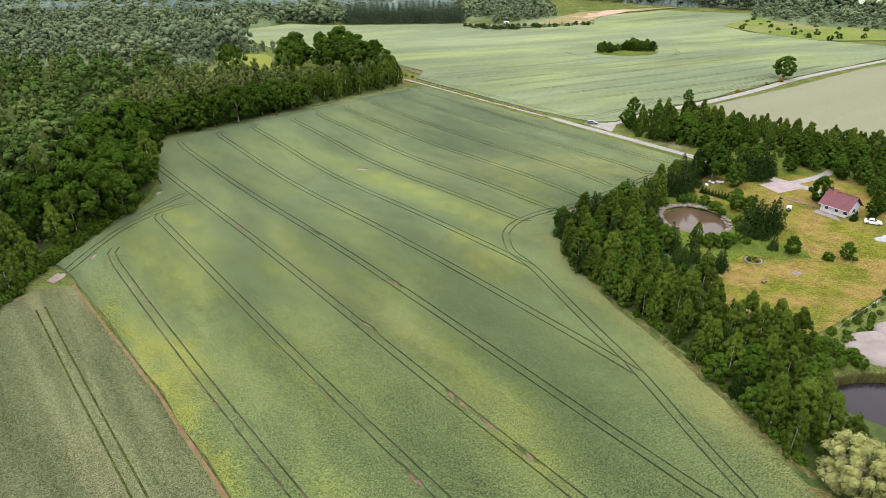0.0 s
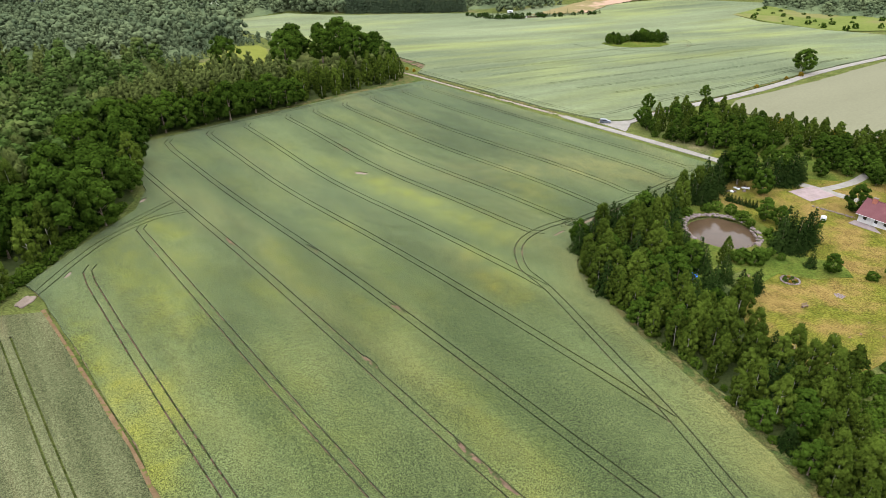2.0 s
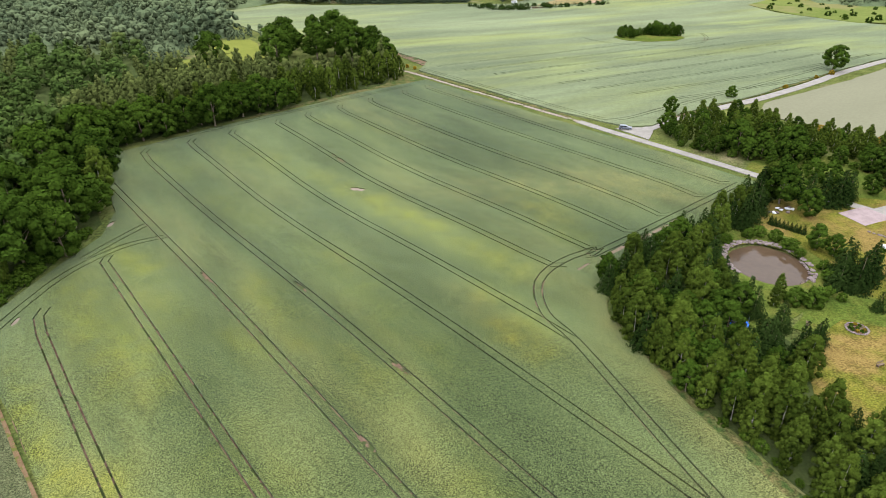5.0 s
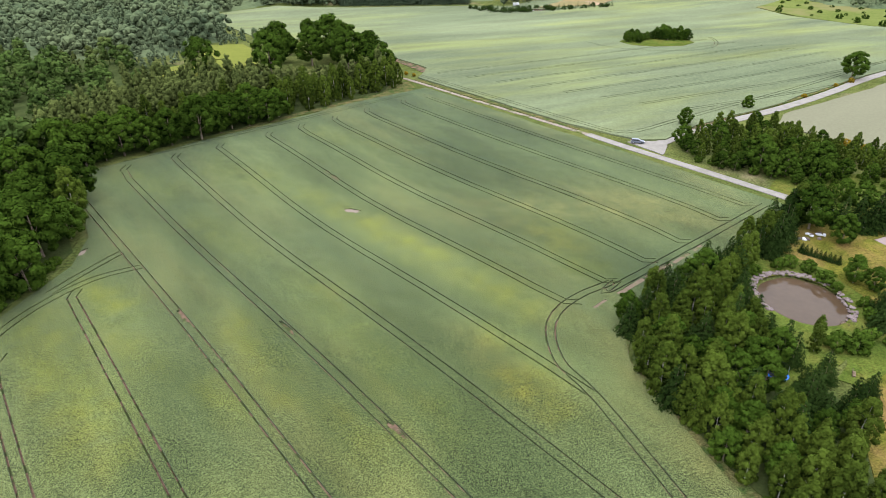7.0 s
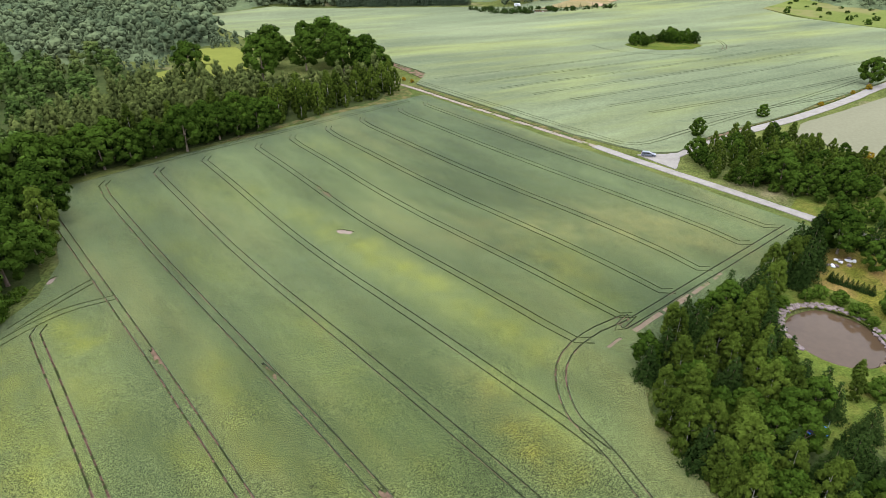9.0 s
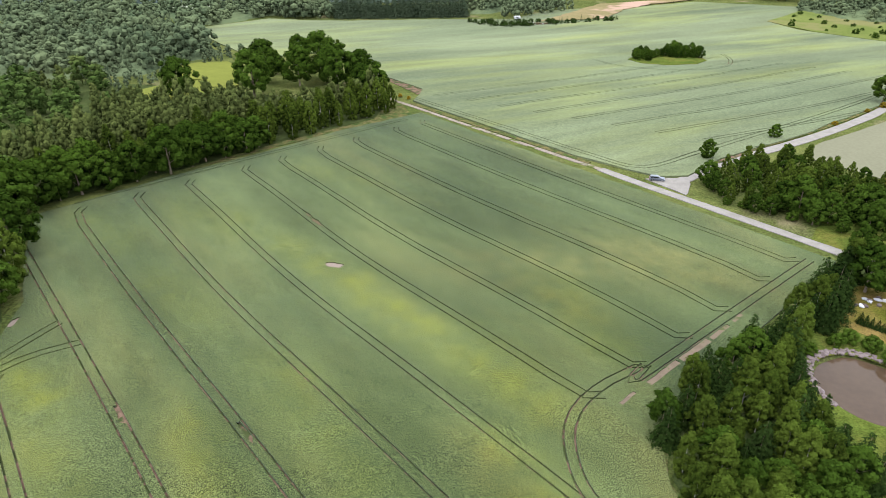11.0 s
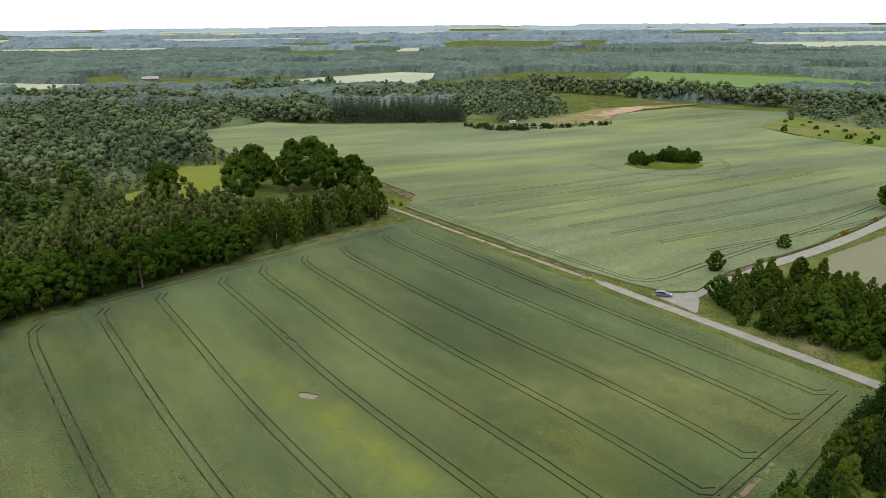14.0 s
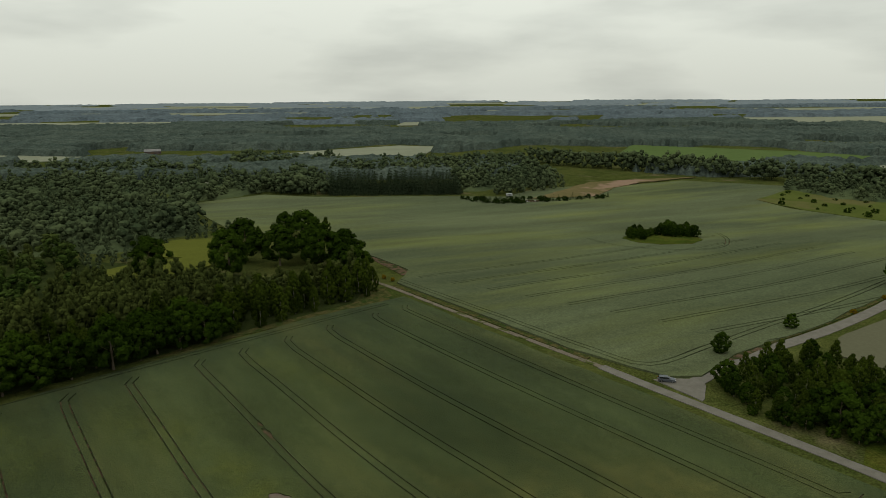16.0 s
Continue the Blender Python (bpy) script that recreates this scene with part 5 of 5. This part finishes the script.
def car(x, y, turn, paint, label, length=4.5, estate=True):
    root = tagged(new("car"), label, "car")
    root.matrix_basis = pose(x, y, z_at(x, y) + 0.22, 0, 0, turn) @ Matrix.Diagonal((length / 4.5, 1, 1, 1))
    lower = [(-2.25, 0.35), (-2.2, 0.85), (-2.1, 0.95), (1.0, 0.95), (2.0, 0.78), (2.22, 0.62), (2.25, 0.32), (1.9, 0.22), (-2.0, 0.22)]
    part("body", prism(lower, -0.86, 0.86, 0.06), paint, root)
    roof_line = [(-2.12, 0.94), (-1.95, 1.44), (-1.7, 1.52), (0.15, 1.5), (1.0, 0.94)] if estate else [(-1.7, 0.94), (-1.0, 1.40), (0.0, 1.42), (1.0, 0.94)]
    cab = part("cabin", prism(roof_line, -0.70, 0.70, 0.07), paint, root)
    cx = sum(p[0] for p in roof_line) / len(roof_line)
    glass = [(cx + (px - cx) * 0.86, 0.99 + (pz - 0.94) * 0.74) for px, pz in roof_line]
    for s in (-1, 1):
        part("side_window", prism(glass, s * 0.69, s * 0.712), M_GLASS, cab)
        part("headlight", box(2.08, 2.2, s * 0.62 - 0.16, s * 0.62 + 0.16, 0.6, 0.73, bevel=0.02), M_LAMP, root)
        part("tail_light", box(-2.24, -2.14, s * 0.7 - 0.1, s * 0.7 + 0.1, 0.62, 0.9, bevel=0.02), M_RED, root)
        part("door_mirror", box(0.7, 0.85, s * 0.9 - 0.1, s * 0.9 + 0.1, 0.92, 1.05, bevel=0.03), paint, root)
    f, b = roof_line[-2], roof_line[-1]
    for (xa, za), (xb, zb), off in ((f, b, 0.035), (roof_line[1], roof_line[0], -0.035)):
        q = [(xa + (xb - xa) * 0.12 + off, za + (zb - za) * 0.12), (xa + (xb - xa) * 0.88 + off, za + (zb - za) * 0.88)]
        part("windscreen" if off > 0 else "rear_window", prism([q[0], q[1], (q[1][0] - off * 1.5, q[1][1]), (q[0][0] - off * 1.5, q[0][1])], -0.6, 0.6), M_GLASS, cab)
    for wx in (-1.38, 1.38):
        for s in (-1, 1):
            tyre = part("wheel", rod((wx, s * 0.70, 0.32), (wx, s * 0.90, 0.32), 0.32, sides=18), M_RUBBER, root)
            part("rim", rod((wx, s * 0.89, 0.32), (wx, s * 0.915, 0.32), 0.20, sides=14), M_RIM, tyre)
    return root


car(65.3, 269.6, -12, M_SILVER, "silver-grey estate car parked at the gravel junction", 4.7)
car(123.5, 165.5, -28, M_CARWHITE, "white car parked on the lawn by the house", 4.4, False)


def rock_mesh(seed, material):
    rng = np.random.default_rng(seed)
    bm = bmesh.new()
    bmesh.ops.create_icosphere(bm, subdivisions=1, radius=1)
    for v in bm.verts:
        v.co = v.co * float(rng.uniform(0.75, 1.2))
        v.co.z *= 0.62
    me = bpy.data.meshes.new("stone")
    bm.to_mesh(me)
    bm.free()
    me.materials.append(material)
    return me


ROCKS = [rock_mesh(k, M_STONE) for k in range(4)]


def disc_water(name, cx, cy, rx, ry, z, material, label):
    pts = []
    for k in range(48):
        a = 2 * math.pi * k / 48
        r = 1 + 0.08 * noise.noise(Vector((math.cos(a) * 1.5, math.sin(a) * 1.5, cx)))
        pts.append((cx + rx * r * math.cos(a), cy + ry * r * math.sin(a)))
    v = [(x, y, z) for x, y in pts] + [(x, y, z - 0.5) for x, y in pts]
    n = len(pts)
    f = [tuple(range(n))] + [(i, i + n, (i + 1) % n + n, (i + 1) % n) for i in range(n)]
    return tagged(new(name, mesh_from(name, v, f, material)), label, "pond", kind="structure"), pts


pond_z = z_at(*POND_A) - 0.25
pond, rim_line = disc_water("water", POND_A[0], POND_A[1], 8.7, 9.9, pond_z, M_WATER, "still brown garden pond reflecting the sky")
margin = tagged(new("stone_edging"), "ring of pinkish fieldstones round the pond", "stone edging")
margin.location = (POND_A[0], POND_A[1], pond_z)
rr = random.Random(9)
for k in range(280):
    a = rr.uniform(-0.9, 3.6)
    wide = 1.0 + 0.17 * rr.random() + (0.06 if 0.3 < a < 2.8 else 0)
    x, y = POND_A[0] + 8.7 * wide * math.cos(a), POND_A[1] + 9.9 * wide * math.sin(a)
    st = new("stone", ROCKS[k % 4])
    st.parent = margin
    s = rr.uniform(0.28, 0.58)
    st.matrix_basis = pose(x - POND_A[0], y - POND_A[1], (z_at(x, y) + 0.16 if wide > 1.05 else pond_z + 0.12) - pond_z, 0, 0, rr.uniform(0, 360)) @ Matrix.Diagonal((s, s * rr.uniform(0.7, 1.2), s, 1))
bank_z = z_at(*POND_B) - 0.35
disc_water("water", POND_B[0] + 3, POND_B[1], 11.5, 7.6, bank_z, M_WATER_DARK, "dark purple-grey fishing pond")


def reeds(name, cx, cy, rx, ry, a0, a1, count, seed, material, label):
    """Upright blades in a belt along a pond's rim."""
    rng = np.random.default_rng(seed)
    V, F = [], []
    for k in range(count):
        a, r = radians(rng.uniform(a0, a1)), rng.uniform(0.97, 1.14)
        x, y = cx + rx * r * math.cos(a), cy + ry * r * math.sin(a)
        z = z_at(x, y) - 0.5
        h, w, t, lean = rng.uniform(1.3, 2.2), rng.uniform(0.05, 0.12), rng.uniform(0, 6.28), rng.normal(0, 0.25, 2)
        V += [(x - w * math.cos(t), y - w * math.sin(t), z), (x + w * math.cos(t), y + w * math.sin(t), z), (x + lean[0], y + lean[1], z + h)]
        F.append((3 * k, 3 * k + 1, 3 * k + 2))
    return tagged(new(name, mesh_from(name, V, F, material)), label, "reeds", kind="stuff")


L_REED = mat("reed_leaves", (0.020, 0.026, 0.006), (0.075, 0.066, 0.022), 0.3, 2.0, bump=0, island=0.5)
reeds("reeds", POND_B[0] + 3, POND_B[1], 11.5, 7.6, 60, 190, 2600, 3, L_REED, "belt of green and straw-coloured reeds on the bank")


def mound(name, cx, cy, rx, ry, high, seed, material, label, category):
    n = 26
    V, F = [], []
    for j in range(n):
        for i in range(n):
            x, y = -1.1 + 2.2 * i / (n - 1), -1.1 + 2.2 * j / (n - 1)
            r = math.hypot(x, y)
            lump = 0.75 + 0.55 * noise.noise(Vector((x * 2.2, y * 2.2, seed))) + 0.12 * noise.noise(Vector((x * 7, y * 7, seed)))
            z = high * max(0, 1 - r * r) ** 0.6 * lump - 0.15 if r < 1 else -1.6
            V.append((cx + rx * x, cy + ry * y, z_at(cx + rx * x, cy + ry * y) + z))
    for j in range(n - 1):
        for i in range(n - 1):
            F.append((j * n + i, j * n + i + 1, j * n + n + i + 1, j * n + n + i))
    me = mesh_from(name, V, F, material)
    for p in me.polygons:
        p.use_smooth = True
    return tagged(new(name, me), label, category)


mound("spoil_heap", 89.5, 105.5, 7.5, 6.5, 2.6, 2.0, M_GRAVEL, "large pale pinkish heap of gravel", "gravel heap")
mound("spoil_heap", 97, 110, 6.5, 6.0, 2.2, 7.0, M_GRAVEL, "pale pinkish heap of gravel", "gravel heap")
mound("soil_heap", 102, 116, 3.5, 3.0, 1.4, 9.0, mat("dark_topsoil", (0.03, 0.022, 0.018), (0.07, 0.05, 0.04), 0.5, 4.0, bump=0.8), "dark heap of topsoil", "soil heap")
mound("tarpaulin_heap", 120.5, 155.5, 2.6, 1.8, 1.3, 4.0, M_TARP, "heap under a crumpled grey tarpaulin", "tarpaulin heap")
for k, (x, y) in enumerate(((76, 116), (81, 122), (84, 123), (88, 127), (88, 122), (92, 125), (78, 134), (86, 132), (95, 130), (72, 120), (98, 134), (83, 128))):
    mound("molehill", x, y, 0.55, 0.5, 0.4, k * 1.3, M_SOIL, "small dark molehill in the lawn", "molehill")

# round flower bed edged with stones
bed = tagged(new("flower_bed"), "round stone-edged flower bed with low clipped shrubs", "flower bed")
bx, by = 80.6, 145.6
bed.location = (bx, by, z_at(bx, by) + 0.1)
part("soil", rod((0, 0, -0.2), (0, 0, 0.2), 1.95, sides=28), M_SOIL, bed)
for k in range(26):
    a = 2 * math.pi * k / 26
    st = new("stone", ROCKS[k % 4])
    st.parent = bed
    st.matrix_basis = pose(2.05 * math.cos(a), 2.05 * math.sin(a), 0.2, 0, 0, k * 50) @ Matrix.Diagonal((0.30, 0.26, 0.34, 1))
for k in range(9):
    a, r = k * 0.698, 1.25 if k else 0
    (cv, cf), _ = tree_data("shrub", 40 + k)
    ob = new("plant", mesh_from("plant", (cv * 0.24).tolist(), cf.tolist(), L_BROOM if k in (2, 6, 8) else L_BUSH))
    ob.parent = bed
    ob.location = (r * math.cos(a), r * math.sin(a), 0.15)

# trampoline in the clearing
tramp = tagged(new("trampoline"), "round trampoline with blue edge padding and black net", "trampoline")
tramp.location = (57, 147, z_at(57, 147))
bm = bmesh.new()
ring, tube = 28, 6
vs = [[bm.verts.new(((1.75 + 0.22 * math.cos(q * 2 * math.pi / tube)) * math.cos(p * 2 * math.pi / ring), (1.75 + 0.22 * math.cos(q * 2 * math.pi / tube)) * math.sin(p * 2 * math.pi / ring), 0.85 + 0.07 * math.sin(q * 2 * math.pi / tube))) for q in range(tube)] for p in range(ring)]
for p in range(ring):
    for q in range(tube):
        bm.faces.new((vs[p][q], vs[(p + 1) % ring][q], vs[(p + 1) % ring][(q + 1) % tube], vs[p][(q + 1) % tube]))
part("padding", bm, M_BLUE, tramp, "bright blue padding ring")
part("jumping_mat", rod((0, 0, 0.80), (0, 0, 0.83), 1.6, sides=28), M_NET, tramp)
for k in range(6):
    a = k * math.pi / 3
    pole = part("pole", rod((1.9 * math.cos(a), 1.9 * math.sin(a), 0), (1.9 * math.cos(a), 1.9 * math.sin(a), 2.5), 0.03, sides=6), M_RIM, tramp)
bm = bmesh.new()
bmesh.ops.create_cone(bm, cap_ends=False, segments=24, radius1=1.85, radius2=1.85, depth=0.06, matrix=Matrix.Translation((0, 0, 2.45)))
part("net_rim", bm, M_NET, tramp)

# lumber, sheets and boulders dumped under the trees
for k in range(11):
    x, y = 87.5 + 0.75 * k + rr.uniform(-0.6, 0.6), 201 + rr.uniform(-1.6, 1.6)
    ob = tagged(new("white_boulder", ROCKS[k % 4].copy()), "pale boulder dumped under the trees", "boulder")
    ob.data.materials[0] = M_WHITE if k % 2 == 0 else M_STONE
    ob.matrix_basis = pose(x, y, z_at(x, y) + 0.3, 0, 0, k * 40) @ Matrix.Diagonal((rr.uniform(0.5, 1.1), rr.uniform(0.4, 0.8), rr.uniform(0.5, 0.8), 1))
shed = tagged(new("log_store"), "low log store with a tarred roof", "shed")
shed.matrix_basis = pose(104.5, 203, z_at(104.5, 203), 0, 0, -30)
part("roof", box(-1.3, 1.3, -0.9, 0.9, 1.5, 1.6), M_TARP, shed)
part("log_stack", box(-1.1, 1.1, -0.6, 0.6, 0, 1.2, bevel=0.08), M_WOOD, shed)
for sx in (-1.15, 1.15):
    for sy in (-0.75, 0.75):
        part("post", rod((sx, sy, 0), (sx, sy, 1.5), 0.06, sides=6), M_WOOD, shed)
tank = tagged(new("water_tank"), "white round plastic water tank on the lawn", "tank")
tank.location = (106, 178.5, z_at(106, 178.5) + 0.1)
part("drum", rod((0, 0, 0), (0, 0, 1.1), 0.75, 0.72, sides=24), M_WHITE, tank)
part("lid", rod((0, 0, 1.1), (0, 0, 1.2), 0.5, 0.4, sides=20), M_WHITE, tank)
wall = tagged(new("garden_wall"), "low dry-stone edging above the lawn", "garden wall")
wall.location = (108, 186, z_at(108, 186))
for k in range(44):
    f = k / 43
    x, y = 107.5 + 7 * f + rr.uniform(-0.3, 0.3), 187 - 8.5 * f + rr.uniform(-0.3, 0.3)
    st = new("stone", ROCKS[k % 4])
    st.parent = wall
    st.matrix_basis = pose(x - 108 + rr.uniform(-0.15, 0.15), y - 186, z_at(x, y) - wall.location.z + 0.25, 0, 0, k * 33) @ Matrix.Diagonal((rr.uniform(0.2, 0.4), 0.24, rr.uniform(0.2, 0.36), 1))
slab = tagged(new("fire_pit"), "round grey stone fire pit in the grass", "fire pit")
slab.location = (88, 138, z_at(88, 138) + 0.12)
for k in range(16):
    st = new("stone", ROCKS[k % 4])
    st.parent = slab
    a = k * 2.4
    st.matrix_basis = pose(0.27 * math.sqrt(k) * math.cos(a), 0.27 * math.sqrt(k) * math.sin(a), 0.05, 0, 0, k * 30) @ Matrix.Diagonal((0.32, 0.28, 0.12, 1))


def bench(x, y, turn):
    root = tagged(new("bench"), "weathered dark wooden garden bench", "bench")
    root.matrix_basis = pose(x, y, z_at(x, y) + 0.12, 0, 0, turn)
    for k in range(3):
        part("seat_slat", box(-0.8, 0.8, -0.25 + 0.17 * k, -0.11 + 0.17 * k, 0.42, 0.46), M_WOOD, root)
    for k in range(2):
        part("back_slat", box(-0.8, 0.8, 0.28, 0.32, 0.6 + 0.2 * k, 0.74 + 0.2 * k), M_WOOD, root)
    for sx in (-0.65, 0.65):
        part("leg", box(sx - 0.04, sx + 0.04, -0.25, 0.3, 0, 0.42), M_WOOD, root)
    return root


bench(71.5, 147.5, 60)
bench(77.8, 133.5, 20)
jetty = tagged(new("jetty"), "small reddish wooden jetty at the pond", "jetty")
jetty.matrix_basis = pose(80.5, 164.8, pond_z + 0.35, 0, 0, 25)
for k in range(8):
    part("plank", box(-0.8, 0.8, -0.9 + 0.26 * k, -0.68 + 0.26 * k, 0, 0.05), M_WOOD, jetty)
for sx in (-0.75, 0.75):
    for sy in (-0.8, 1.0):
        part("post", rod((sx, sy, -0.9), (sx, sy, 0.9), 0.05, sides=6), M_WOOD, jetty)
    part("rail", rod((sx, -0.8, 0.85), (sx, 1.0, 0.85), 0.035, sides=6), M_WOOD, jetty)

fence = tagged(new("wire_fence"), "post and wire fence along the lawn", "fence")
fence.location = (83, 112, z_at(83, 112))
posts = [(83 + 2.4 * k, 112 + 1.65 * k) for k in range(11)]
for x, y in posts:
    part("post", rod((x - 83, y - 112, -0.1), (x - 83, y - 112, 1.35), 0.07, sides=6), M_WOOD, fence)
for h in (0.5, 0.9, 1.25):
    (xa, ya), (xb, yb) = posts[0], posts[-1]
    part("wire", rod((xa - 83, ya - 112, h), (xb - 83, yb - 112, h), 0.012, sides=4), M_RIM, fence)

# far farmstead: caravan, pond and barns
caravan = tagged(new("caravan"), "small white caravan by the far trees", "caravan")
caravan.matrix_basis = pose(64, 645, z_at(64, 645) + 0.6, 0, 0, 10)
part("body", box(-2.6, 2.6, -1.1, 1.1, 0.5, 2.6, bevel=0.25), M_WHITE, caravan)
part("window", box(-1.2, 1.2, -1.13, -1.1, 1.4, 2.1), M_GLASS, caravan)
for s in (-1, 1):
    part("wheel", rod((0, s * 0.9, 0.35), (0, s * 1.1, 0.35), 0.35, sides=14), M_RUBBER, caravan)
disc_water("water", 78, 622, 9, 5, z_at(78, 622) + 0.75, M_WATER, "small far pond among young conifers")


def barn(x, y, turn, L, W, material, label):
    root = tagged(new("barn"), label, "barn")
    root.matrix_basis = pose(x, y, z_at(x, y) + 0.5, 0, 0, turn)
    part("wall", box(0, L, 0, W, -1, 4.0), M_STONE, root)
    part("roof", prism([(-0.5, 3.9), (W / 2, 7.0), (W + 0.5, 3.9)], -0.5, L + 0.5), material, root).matrix_basis = pose(0, 0, 0.003, 0, 0, 90) @ Matrix.Diagonal((1, -1, 1, 1))
    part("door", box(L * 0.4, L * 0.4 + 4, -0.06, -0.002, -0.5, 3.4), M_WOOD, root)
    return root


barn(-428, 1060, 20, 22, 10, M_TARP, "grey-roofed barn among distant trees")
barn(690, 1290, -10, 40, 14, M_TARP, "long grey-roofed barn in distant fields")
barn(610, 1345, -5, 26, 12, M_TARP, "grey-roofed barn in distant fields")
barn(-716, 1195, 10, 24, 11, M_TARP, "weathered barn at a distant wood's edge")
